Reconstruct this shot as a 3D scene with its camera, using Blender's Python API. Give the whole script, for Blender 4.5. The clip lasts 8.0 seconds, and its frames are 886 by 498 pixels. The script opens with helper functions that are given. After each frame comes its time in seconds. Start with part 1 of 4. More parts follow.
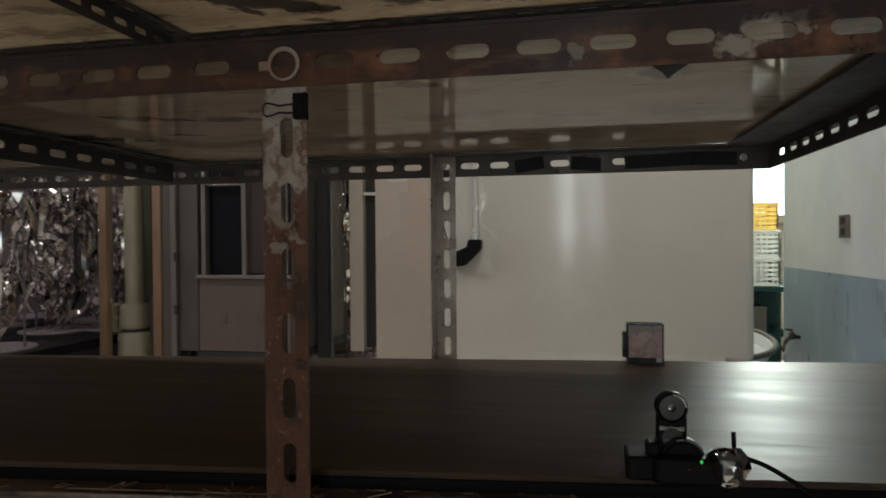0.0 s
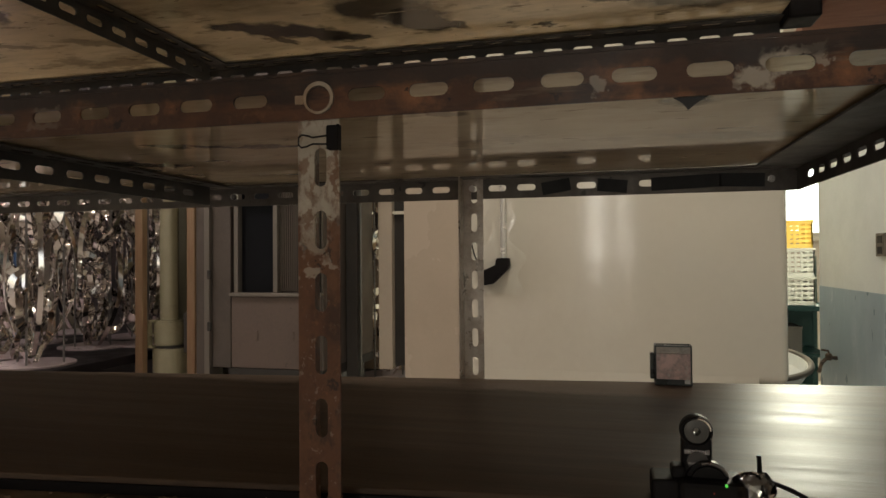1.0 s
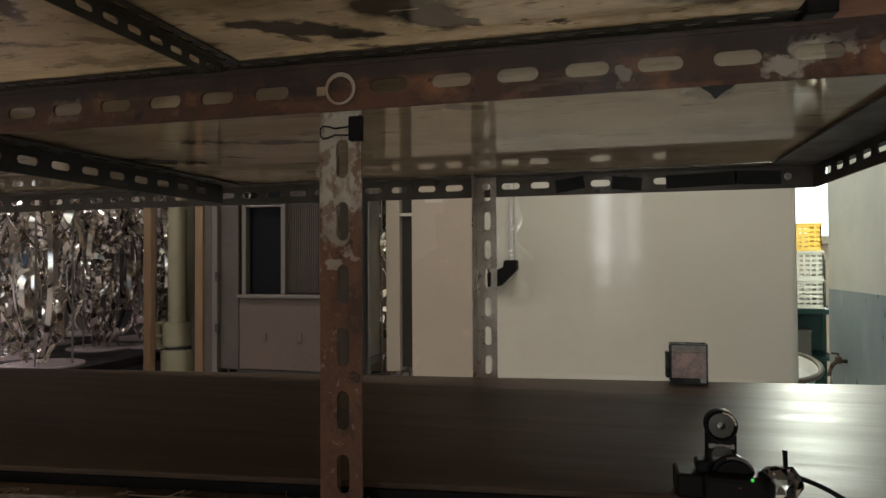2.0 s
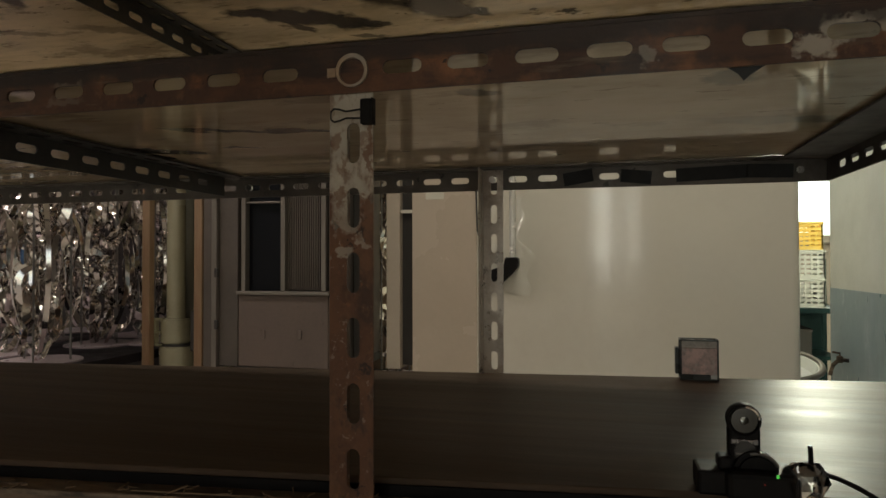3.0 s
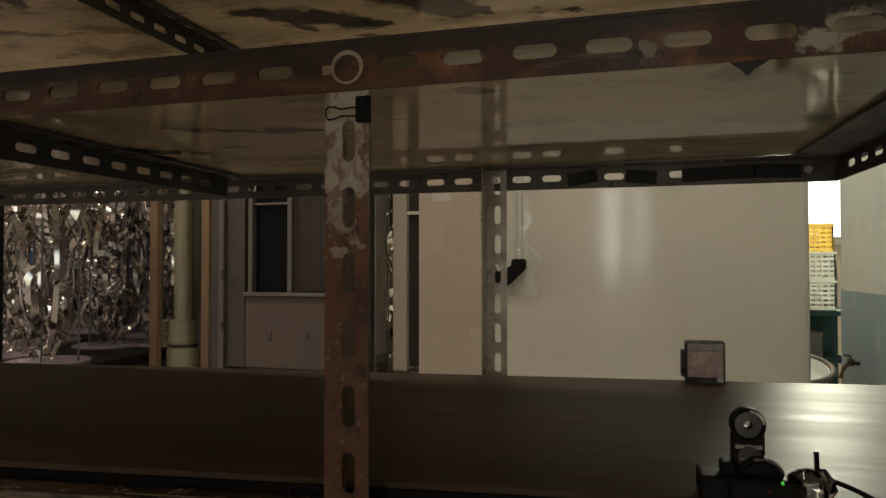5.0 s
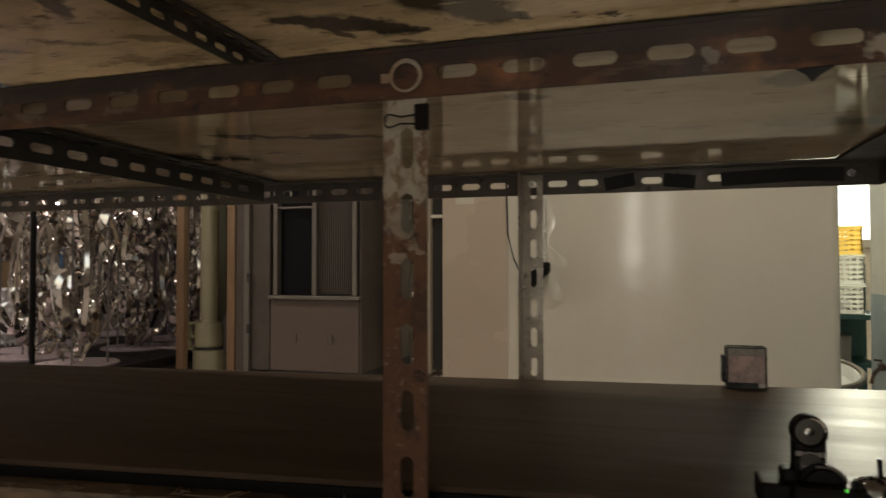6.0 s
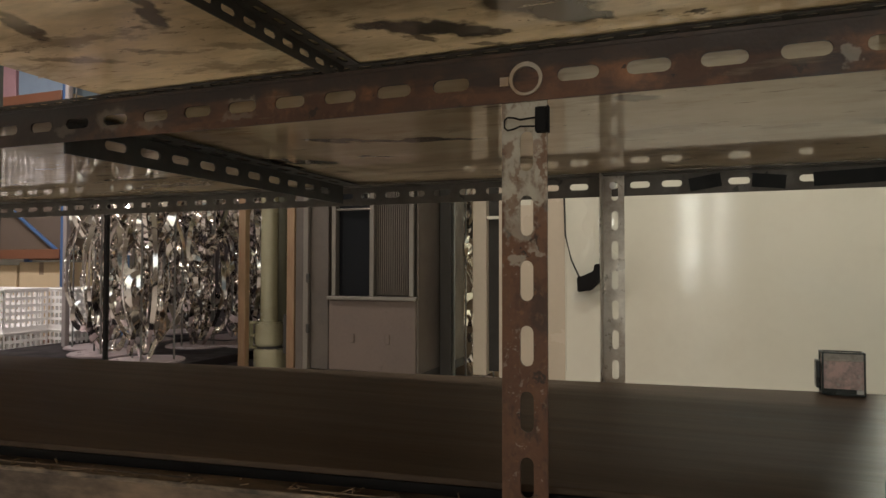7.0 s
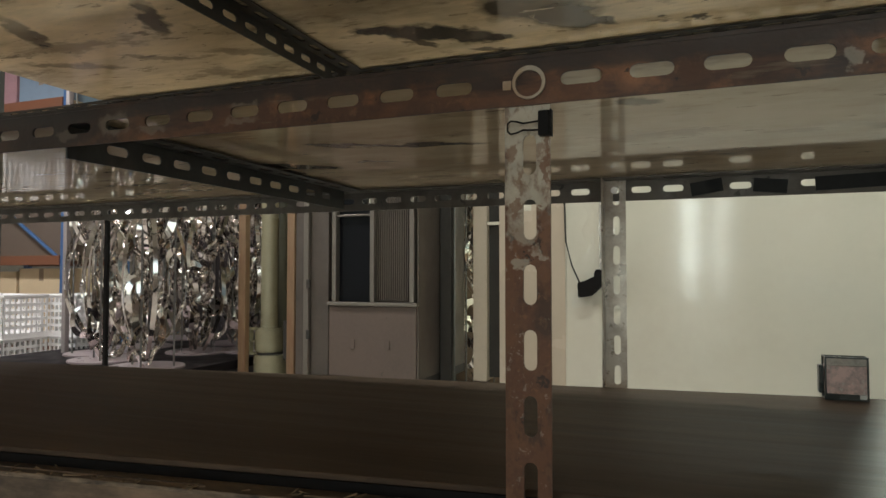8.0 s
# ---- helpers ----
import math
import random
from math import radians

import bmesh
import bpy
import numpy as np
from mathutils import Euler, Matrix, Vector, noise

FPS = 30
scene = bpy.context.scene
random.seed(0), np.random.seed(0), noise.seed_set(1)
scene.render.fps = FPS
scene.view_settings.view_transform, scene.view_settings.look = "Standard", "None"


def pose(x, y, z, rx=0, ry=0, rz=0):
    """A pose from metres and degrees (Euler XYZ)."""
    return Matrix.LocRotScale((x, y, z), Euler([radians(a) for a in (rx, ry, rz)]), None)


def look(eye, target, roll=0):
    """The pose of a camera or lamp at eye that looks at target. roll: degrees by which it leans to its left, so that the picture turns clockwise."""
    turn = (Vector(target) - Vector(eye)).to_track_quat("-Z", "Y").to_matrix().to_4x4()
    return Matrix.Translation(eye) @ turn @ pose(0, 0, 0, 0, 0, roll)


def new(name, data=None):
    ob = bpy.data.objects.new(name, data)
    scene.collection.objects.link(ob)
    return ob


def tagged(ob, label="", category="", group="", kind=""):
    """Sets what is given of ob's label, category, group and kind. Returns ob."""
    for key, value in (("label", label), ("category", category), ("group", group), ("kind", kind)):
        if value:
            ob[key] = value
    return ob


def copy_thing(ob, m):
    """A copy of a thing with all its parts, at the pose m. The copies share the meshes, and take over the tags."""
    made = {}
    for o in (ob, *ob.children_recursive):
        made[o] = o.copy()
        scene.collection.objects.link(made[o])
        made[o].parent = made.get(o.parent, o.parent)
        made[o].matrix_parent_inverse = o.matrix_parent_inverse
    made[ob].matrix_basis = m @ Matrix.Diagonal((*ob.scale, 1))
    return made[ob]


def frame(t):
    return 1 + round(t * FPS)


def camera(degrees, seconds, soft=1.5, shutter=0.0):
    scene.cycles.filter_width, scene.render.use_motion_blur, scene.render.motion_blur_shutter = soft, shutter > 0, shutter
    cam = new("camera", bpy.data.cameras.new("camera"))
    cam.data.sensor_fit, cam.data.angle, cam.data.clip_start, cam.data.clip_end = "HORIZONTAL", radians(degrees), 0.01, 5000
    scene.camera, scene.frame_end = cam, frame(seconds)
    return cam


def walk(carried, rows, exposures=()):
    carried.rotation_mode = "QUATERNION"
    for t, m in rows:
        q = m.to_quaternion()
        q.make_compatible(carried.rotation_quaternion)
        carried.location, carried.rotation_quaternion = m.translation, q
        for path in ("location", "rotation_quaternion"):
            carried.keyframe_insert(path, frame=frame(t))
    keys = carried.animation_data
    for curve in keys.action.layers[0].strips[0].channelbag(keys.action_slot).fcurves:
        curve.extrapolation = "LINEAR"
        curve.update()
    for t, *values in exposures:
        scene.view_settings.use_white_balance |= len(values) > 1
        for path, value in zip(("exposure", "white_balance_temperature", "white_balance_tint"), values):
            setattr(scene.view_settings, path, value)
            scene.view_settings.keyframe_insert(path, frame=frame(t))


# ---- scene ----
cam = camera(67.9, 8.0, shutter=0.5)
METRES, EYE, TILT, LEAN, TURN = 0.225, 1.3, 0.0, 0.0, 11.5
ROWS = [
    (0.0, 0.0, 0.0, 0.0, -0.01, -0.69, 0.47),
    (0.5, -0.0001, -0.062, 0.0299, 2.5, 0.18, 0.45),
    (1.0, 0.0065, -0.0921, 0.0334, 2.46, 0.83, 0.45),
    (1.5, -0.0279, -0.1032, 0.011, 2.93, 1.2, 0.46),
    (3.0, -0.1361, 0.0137, -0.0587, 2.76, 1.05, 0.13),
    (3.5, -0.1653, 0.0454, -0.0744, 4.2, 1.31, 0.09),
    (4.0, -0.1232, 0.0541, -0.0623, 3.46, 1.42, 0.02),
    (5.5, -0.0907, 0.0654, -0.0653, 3.54, 1.13, 0.14),
    (6.0, -0.2507, 0.031, -0.0524, 5.04, 1.46, 0.09),
    (6.5, -0.4843, -0.0271, -0.0416, 7.84, 1.92, 0.05),
    (7.0, -0.5451, -0.0261, -0.0497, 9.02, 1.56, -0.07),
    (7.5, -0.5513, -0.0219, -0.0603, 9.02, 1.56, -0.03),
    (8.0, -0.5592, -0.0205, -0.0582, 9.01, 2.09, -0.01),
]
EXPOSURES = [(0.0, -0.6, 5600, 6), (0.6, -0.34, 6350, 8), (1.0, -0.34, 6600, 9), (1.5, -0.30, 5850, 8), (3.0, -0.62, 6450, 4), (4.2, -0.72, 6600, 4), (5.7, -0.66, 6700, 7), (6.6, -0.28, 6750, 8), (7.0, 0.06, 6300, 4), (7.5, 0.13, 5950, -2), (8.0, 0.22, 5800, -3)]
walk(cam, [(t, pose(0, 0, EYE, TILT, LEAN, TURN) @ pose(METRES * x, METRES * y, METRES * z, 90 + pitch, roll, yaw)) for t, x, y, z, yaw, pitch, roll in ROWS], EXPOSURES)

# ---- light ----
world = bpy.data.worlds.new("sky")
scene.world = world
world.use_nodes = True
sky = world.node_tree.nodes.new("ShaderNodeTexSky")
sky.sky_type, sky.sun_disc = "NISHITA", False
sky.sun_elevation, sky.sun_rotation = radians(38), radians(20)
background = world.node_tree.nodes["Background"]
background.inputs["Strength"].default_value = 0.12
world.node_tree.links.new(sky.outputs[0], background.inputs["Color"])


def lamp(name, eye, target, sx, sy, watts, colour):
    data = bpy.data.lights.new(name, "AREA")
    data.shape, data.size, data.size_y, data.energy, data.color = "RECTANGLE", sx, sy, watts, colour
    ob = new(name, data)
    ob.matrix_world = look(eye, target)
    return ob


CEILING = 3.9
# unseen ceiling tubes; those at (-0.6, -1.0) and (-5.7, 2.5) only add brightness
TUBES = [(-3.6, 2.2, 48, (1.0, 0.84, 0.80)), (-0.2, 2.4, 27, (1.0, 0.94, 0.82)), (-0.6, -1.0, 44, (1.0, 0.84, 0.68)), (0.7, 4.9, 25, (0.95, 1.0, 0.95)), (-5.7, 2.5, 85, (1.0, 0.90, 0.88))]
for lx, ly, watts, colour in TUBES:
    lamp("unseen_tube_light", (lx, ly, CEILING - 0.16), (lx, ly, 0), 1.2, 0.16, watts, colour)
# fill light in an added, unseen doorway, and daylight in the two tall lights of the south wall, behind the rack
lamp("unseen_door_fill", (-5.75, -3.98, 1.35), (-4.9, 0, 1.35), 2.0, 2.5, 18, (1.0, 0.91, 0.78))
SLITS = [(-0.20, 0.04), (0.55, 0.67)]
for x0, x1 in SLITS:
    lamp("slit_daylight", ((x0 + x1) / 2, -3.98, 1.5), ((x0 + x1) / 2, 0, 1.5), x1 - x0, 2.3, 80 * (x1 - x0), (1.0, 0.95, 0.86))
# daylight in the opening of the far window
lamp("window_daylight", (1.92, 7.45, 2.45), (1.0, 0, 1.2), 0.16, 1.2, 260, (1.0, 0.98, 0.78))

# ---- materials ----


def material(name, base, rough=0.5, metal=0.0, vary=0.25, scale=12.0, fine=120.0, bump=0.15, second=None, amount=0.5, stretch=(1, 1, 1), spec=0.5, rough_vary=0.12, sharp=0.12, top=None):
    """Colour broken up at two scales, with a second colour in patches, uneven gloss and fine relief."""
    m = bpy.data.materials.new(name)
    m.use_nodes = True
    nt = m.node_tree
    n, link = nt.nodes, nt.links.new
    b = n["Principled BSDF"]
    b.inputs["Metallic"].default_value = metal
    b.inputs["Specular IOR Level"].default_value = spec
    co = n.new("ShaderNodeTexCoord")
    mp = n.new("ShaderNodeMapping")
    mp.inputs["Scale"].default_value = stretch
    link(co.outputs["Object"], mp.inputs["Vector"])
    big = n.new("ShaderNodeTexNoise")
    big.inputs["Scale"].default_value, big.inputs["Detail"].default_value, big.inputs["Roughness"].default_value = scale, 6, 0.6
    small = n.new("ShaderNodeTexNoise")
    small.inputs["Scale"].default_value, small.inputs["Detail"].default_value = fine, 4
    for t in (big, small):
        link(mp.outputs[0], t.inputs["Vector"])
    ramp = n.new("ShaderNodeMapRange")
    ramp.inputs["From Min"].default_value, ramp.inputs["From Max"].default_value = 0.3, 0.7
    ramp.inputs["To Min"].default_value, ramp.inputs["To Max"].default_value = 1 - vary, 1 + vary
    mixed = n.new("ShaderNodeMath")
    mixed.operation = "MULTIPLY_ADD"
    mixed.inputs[1].default_value, mixed.inputs[2].default_value = 0.6, 0.2
    link(big.outputs["Fac"], mixed.inputs[0])
    add = n.new("ShaderNodeMath")
    add.operation = "MULTIPLY_ADD"
    add.inputs[1].default_value = 0.35
    link(small.outputs["Fac"], add.inputs[0])
    link(mixed.outputs[0], add.inputs[2])
    link(add.outputs[0], ramp.inputs["Value"])
    tint = n.new("ShaderNodeMix")
    tint.data_type = "RGBA"
    tint.inputs["A"].default_value = (*base, 1)
    tint.inputs["B"].default_value = (*(second or base), 1)
    patch = n.new("ShaderNodeMapRange")
    patch.inputs["From Min"].default_value, patch.inputs["From Max"].default_value = 1 - amount - sharp, 1 - amount + sharp
    spread = n.new("ShaderNodeTexNoise")
    spread.inputs["Scale"].default_value, spread.inputs["Detail"].default_value, spread.inputs["Roughness"].default_value = scale * 0.8, 8, 0.65
    shift = n.new("ShaderNodeVectorMath")
    shift.inputs[1].default_value = (3.7, 1.9, 5.3)
    link(mp.outputs[0], shift.inputs[0])
    link(shift.outputs[0], spread.inputs["Vector"])
    worn = spread.outputs["Fac"]
    if top:
        parts = n.new("ShaderNodeSeparateXYZ")
        link(co.outputs["Object"], parts.inputs[0])
        rise = n.new("ShaderNodeMapRange")
        rise.inputs["From Min"].default_value, rise.inputs["From Max"].default_value = top[0], top[1]
        rise.inputs["To Min"].default_value, rise.inputs["To Max"].default_value = -top[2], top[2]
        link(parts.outputs["Z"], rise.inputs["Value"])
        both = n.new("ShaderNodeMath")
        link(worn, both.inputs[0])
        link(rise.outputs[0], both.inputs[1])
        worn = both.outputs[0]
    link(worn, patch.inputs["Value"])
    link(patch.outputs[0], tint.inputs["Factor"])
    scaled = n.new("ShaderNodeVectorMath")
    scaled.operation = "SCALE"
    link(tint.outputs["Result"], scaled.inputs[0])
    link(ramp.outputs[0], scaled.inputs["Scale"])
    link(scaled.outputs[0], b.inputs["Base Color"])
    gloss = n.new("ShaderNodeMapRange")
    gloss.inputs["From Min"].default_value, gloss.inputs["From Max"].default_value = 0.3, 0.7
    gloss.inputs["To Min"].default_value, gloss.inputs["To Max"].default_value = max(rough - rough_vary, 0.01), min(rough + rough_vary, 1)
    link(big.outputs["Fac"], gloss.inputs["Value"])
    link(gloss.outputs[0], b.inputs["Roughness"])
    if bump:
        bp = n.new("ShaderNodeBump")
        bp.inputs["Strength"].default_value, bp.inputs["Distance"].default_value = bump, 0.002
        link(add.outputs[0], bp.inputs["Height"])
        link(bp.outputs[0], b.inputs["Normal"])
    return m


def stains(m, spots, colour, wobble=0.05, noise_scale=9.0, upright=False):
    """Lays stains, wear and painted-in shade of their own shape over a material: each spot is x, y (or z, on an upright
    face), half length, half width, turn in degrees, strength.
    """
    nt = m.node_tree
    n, link = nt.nodes, nt.links.new
    b = n["Principled BSDF"]
    before = b.inputs["Base Color"].links[0].from_socket
    co = n.new("ShaderNodeTexCoord")
    wob = n.new("ShaderNodeTexNoise")
    wob.inputs["Scale"].default_value, wob.inputs["Detail"].default_value = noise_scale, 7
    link(co.outputs["Object"], wob.inputs["Vector"])
    off = n.new("ShaderNodeVectorMath")
    off.operation = "MULTIPLY_ADD"
    off.inputs[1].default_value = (wobble * 2,) * 3
    link(wob.outputs["Color"], off.inputs[0])
    link(co.outputs["Object"], off.inputs[2])
    for x, y, a, w, turn, strength in spots:
        mp = n.new("ShaderNodeMapping")
        mp.vector_type = "TEXTURE"
        mp.inputs["Location"].default_value = (x + wobble, 0, y + wobble) if upright else (x + wobble, y + wobble, 0)
        mp.inputs["Rotation"].default_value = (0, radians(turn), 0) if upright else (0, 0, radians(turn))
        mp.inputs["Scale"].default_value = (a, 50, w) if upright else (a, w, 50)
        link(off.outputs[0], mp.inputs["Vector"])
        d = n.new("ShaderNodeVectorMath")
        d.operation = "LENGTH"
        link(mp.outputs[0], d.inputs[0])
        r = n.new("ShaderNodeMapRange")
        r.inputs["From Min"].default_value, r.inputs["From Max"].default_value = 0.7, 1.05
        r.inputs["To Min"].default_value, r.inputs["To Max"].default_value = strength, 0
        link(d.outputs["Value"], r.inputs["Value"])
        mix = n.new("ShaderNodeMix")
        mix.data_type = "RGBA"
        link(r.outputs[0], mix.inputs["Factor"])
        link(before, mix.inputs["A"])
        mix.inputs["B"].default_value = (*colour, 1)
        before = mix.outputs["Result"]
    link(before, b.inputs["Base Color"])
    return m


def specks(m, scale, threshold, colour, strength=0.8, stretch=(1, 1, 1), soft=0.03):
    """Scatters small flecks of dirt or wear over a material."""
    nt = m.node_tree
    n, link = nt.nodes, nt.links.new
    b = n["Principled BSDF"]
    before = b.inputs["Base Color"].links[0].from_socket
    co = n.new("ShaderNodeTexCoord")
    mp = n.new("ShaderNodeMapping")
    mp.inputs["Scale"].default_value, mp.inputs["Location"].default_value = stretch, (1.3, 4.1, 2.2)
    link(co.outputs["Object"], mp.inputs["Vector"])
    fleck = n.new("ShaderNodeTexNoise")
    fleck.inputs["Scale"].default_value, fleck.inputs["Detail"].default_value, fleck.inputs["Roughness"].default_value = scale, 5, 0.7
    link(mp.outputs[0], fleck.inputs["Vector"])
    r = n.new("ShaderNodeMapRange")
    r.inputs["From Min"].default_value, r.inputs["From Max"].default_value = threshold, threshold + soft
    r.inputs["To Min"].default_value, r.inputs["To Max"].default_value = 0, strength
    link(fleck.outputs["Fac"], r.inputs["Value"])
    mix = n.new("ShaderNodeMix")
    mix.data_type = "RGBA"
    link(r.outputs[0], mix.inputs["Factor"])
    link(before, mix.inputs["A"])
    mix.inputs["B"].default_value = (*colour, 1)
    link(mix.outputs["Result"], b.inputs["Base Color"])
    return m


def glowing(name, colour, strength):
    m = bpy.data.materials.new(name)
    m.use_nodes = True
    b = m.node_tree.nodes["Principled BSDF"]
    b.inputs["Base Color"].default_value = (*colour, 1)
    b.inputs["Emission Color"].default_value = (*colour, 1)
    b.inputs["Emission Strength"].default_value = strength
    return m


def clear(name, colour, rough=0.03):
    m = bpy.data.materials.new(name)
    m.use_nodes = True
    b = m.node_tree.nodes["Principled BSDF"]
    b.inputs["Base Color"].default_value = (*colour, 1)
    b.inputs["Transmission Weight"].default_value = 1.0
    b.inputs["Roughness"].default_value = rough
    b.inputs["IOR"].default_value = 1.45
    return m


RUST = material("rusty_steel", (0.046, 0.020, 0.011), 0.5, 0.2, 0.5, 14, 160, 0.5, (0.20, 0.084, 0.034), 0.42, sharp=0.09)
RUST_POST = material("rusty_steel_with_zinc", (0.068, 0.028, 0.0135), 0.5, 0.2, 0.6, 22, 170, 0.45, (0.38, 0.33, 0.27), 0.42, top=(1.20, 1.46, 0.22), sharp=0.07)
RUST_DARK = material("dark_rusty_steel", (0.022, 0.016, 0.013), 0.5, 0.2, 0.5, 18, 170, 0.6, (0.17, 0.118, 0.08), 0.48, stretch=(0.3, 1, 1))
RUST_PALE = material("worn_zinc_steel", (0.30, 0.26, 0.21), 0.5, 0.3, 0.3, 22, 190, 0.45, (0.28, 0.19, 0.12), 0.45)
DARK_STEEL = material("dark_painted_steel", (0.03, 0.027, 0.024), 0.5, 0.2, 0.4, 16, 150, 0.3, (0.065, 0.05, 0.04), 0.36)
BEAM_GREY = material("dull_grey_steel", (0.10, 0.088, 0.076), 0.42, 0.3, 0.35, 18, 150, 0.3, (0.060, 0.050, 0.042), 0.42)
GREY_STEEL = material("grey_galvanised_steel", (0.40, 0.36, 0.31), 0.35, 0.5, 0.3, 24, 180, 0.3, (0.25, 0.20, 0.16), 0.42)
PLY = material("varnished_plywood", (0.64, 0.525, 0.36), 0.05, 0, 0.14, 4, 30, 0.008, (0.43, 0.33, 0.215), 0.5, stretch=(0.6, 1.6, 1), rough_vary=0.035, spec=0.5)
# the patches near (-0.5, 0) paint in the side beam's dark mirror image
stains(PLY, [(-0.26, -0.105, 0.075, 0.012, 22, 0.9), (-0.17, -0.075, 0.085, 0.014, 12, 0.9), (-0.32, -0.12, 0.04, 0.012, 40, 0.8), (-0.49, 0.02, 0.10, 0.032, 27, 0.88), (-0.56, -0.03, 0.06, 0.03, 35, 0.85), (-0.315, 0.027, 0.05, 0.010, 15, 0.6), (-0.52, 0.07, 0.05, 0.02, 55, 0.7), (0.391, -0.215, 0.035, 0.025, 50, 0.75), (0.13, -0.22, 0.03, 0.018, 20, 0.7), (0.48, 0.02, 0.12, 0.03, 15, 0.4)], (0.075, 0.055, 0.038), 0.026, 24)
PLY_TOP = material("varnished_plywood_upper", (0.68, 0.575, 0.41), 0.12, 0, 0.38, 5, 45, 0.06, (0.42, 0.35, 0.24), 0.5, stretch=(0.6, 1.9, 1), rough_vary=0.07, spec=1.0)
# some of these dark patches are shadows on the board, painted in
stains(PLY_TOP, [(-0.37, 0.145, 0.05, 0.022, 30, 0.95), (-0.30, 0.175, 0.08, 0.045, 22, 0.95), (-0.23, 0.215, 0.08, 0.042, 34, 0.95), (-0.17, 0.255, 0.05, 0.016, 15, 0.9), (-0.31, 0.225, 0.035, 0.012, 60, 0.85), (-0.20, 0.305, 0.05, 0.010, 20, 0.7), (-0.07, 0.13, 0.10, 0.075, 20, 0.9), (-0.02, 0.20, 0.07, 0.06, 60, 0.92), (0.03, 0.235, 0.04, 0.028, 35, 0.9), (-1.00, -0.08, 0.030, 0.09, 25, 0.8), (-0.72, -0.05, 0.026, 0.10, 30, 0.85), (-0.62, 0.17, 0.15, 0.02, 20, 0.5), (-0.55, 0.21, 0.10, 0.012, 12, 0.5), (-1.08, 0.10, 0.12, 0.02, 25, 0.6), (-0.86, 0.12, 0.09, 0.012, 30, 0.5), (0.20, 0.28, 0.022, 0.010, 20, 0.9), (0.13, 0.25, 0.012, 0.008, 0, 0.8), (0.40, 0.19, 0.14, 0.02, 8, 0.8), (0.47, 0.22, 0.12, 0.05, 5, 0.8)], (0.05, 0.04, 0.03), 0.034, 26)
PLY_RED = material("reddish_plywood", (0.30, 0.16, 0.11), 0.6, 0, 0.3, 8, 60, 0.1, (0.20, 0.10, 0.07), 0.5, stretch=(0.6, 2, 1), spec=0.2)
LAMINATE = material("dark_laminate", (0.078, 0.056, 0.041), 0.46, 0, 0.35, 5, 60, 0.34, (0.058, 0.041, 0.030), 0.5, stretch=(0.35, 7, 1), rough_vary=0.06, spec=0.025)
WHITE_PAINT = material("white_sheet_metal", (0.67, 0.635, 0.54), 0.13, 0, 0.03, 1.5, 22, 0.03, (0.62, 0.575, 0.48), 0.4, rough_vary=0.03, spec=1.0)
STRIP_PAINT = material("dull_cream_paint", (0.40, 0.34, 0.265), 0.4, 0, 0.08, 3, 40, 0.03)
# cabinet panel left of the seam: its shade is put into the colour
SHADED_CREAM = material("shaded_cream_metal", (0.50, 0.42, 0.33), 0.25, 0, 0.04, 1.5, 30, 0.015, (0.46, 0.385, 0.30), 0.4)
SHEET = material("crumpled_clear_film", (0.66, 0.63, 0.54), 0.10, 0, 0.03, 6, 14, 0.5, (0.62, 0.575, 0.48), 0.4, spec=1.0)
DARK_GAP = material("dark_rubber", (0.03, 0.027, 0.024), 0.7, 0, 0.2, 10, 90)
BLACK = material("black_plastic", (0.008, 0.007, 0.007), 0.5, 0, 0.3, 30, 150, 0.25, spec=0.1)
TAPE = material("black_tape", (0.006, 0.0065, 0.007), 0.6, 0, 0.3, 30, 150, 0.2)
CHROME = material("polished_steel", (0.70, 0.66, 0.63), 0.10, 1.0, 0.12, 12, 30, 0.22, rough_vary=0.05)
DARK_METAL = material("dark_worn_metal", (0.16, 0.15, 0.145), 0.35, 0.8, 0.3, 30, 150, 0.2)
SILVER = material("silver_painted_tube", (0.62, 0.60, 0.55), 0.22, 0.4, 0.08, 10, 90, 0.03)
BRUSHED = material("brushed_steel", (0.62, 0.60, 0.57), 0.28, 1.0, 0.1, 10, 100, 0.05)
DISC = material("mauve_painted_disc", (0.30, 0.245, 0.25), 0.35, 0.2, 0.15, 8, 80)
PLATFORM = material("dark_platform_paint", (0.010, 0.008, 0.009), 0.5, 0, 0.3, 5, 60, spec=0.08)
WOOD = material("raw_pine", (0.20, 0.135, 0.075), 0.55, 0, 0.25, 6, 70, 0.2, (0.17, 0.095, 0.052), 0.5, stretch=(8, 8, 0.7))
PVC = material("pale_green_pvc", (0.29, 0.265, 0.175), 0.22, 0, 0.08, 5, 60, 0.05, (0.24, 0.215, 0.14), 0.4)
# door and cabin paint, base colours darkened to match the dim bay
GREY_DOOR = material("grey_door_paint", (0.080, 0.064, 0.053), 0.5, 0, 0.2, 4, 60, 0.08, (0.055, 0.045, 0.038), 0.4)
KIOSK = material("darkened_cream_paint", (0.115, 0.084, 0.069), 0.5, 0, 0.22, 3, 50, 0.06, (0.10, 0.075, 0.063), 0.4)
ALU = material("dull_aluminium", (0.20, 0.175, 0.15), 0.42, 0.7, 0.1, 9, 90, 0.05)
DARK_GLASS = material("dark_window_glass", (0.006, 0.006, 0.008), 0.35, 0, 0.1, 3, 30, 0.0, spec=0.12)
BEIGE_WALL = material("beige_plaster", (0.22, 0.155, 0.105), 0.7, 0, 0.1, 3, 50, 0.15, (0.26, 0.19, 0.13), 0.4)
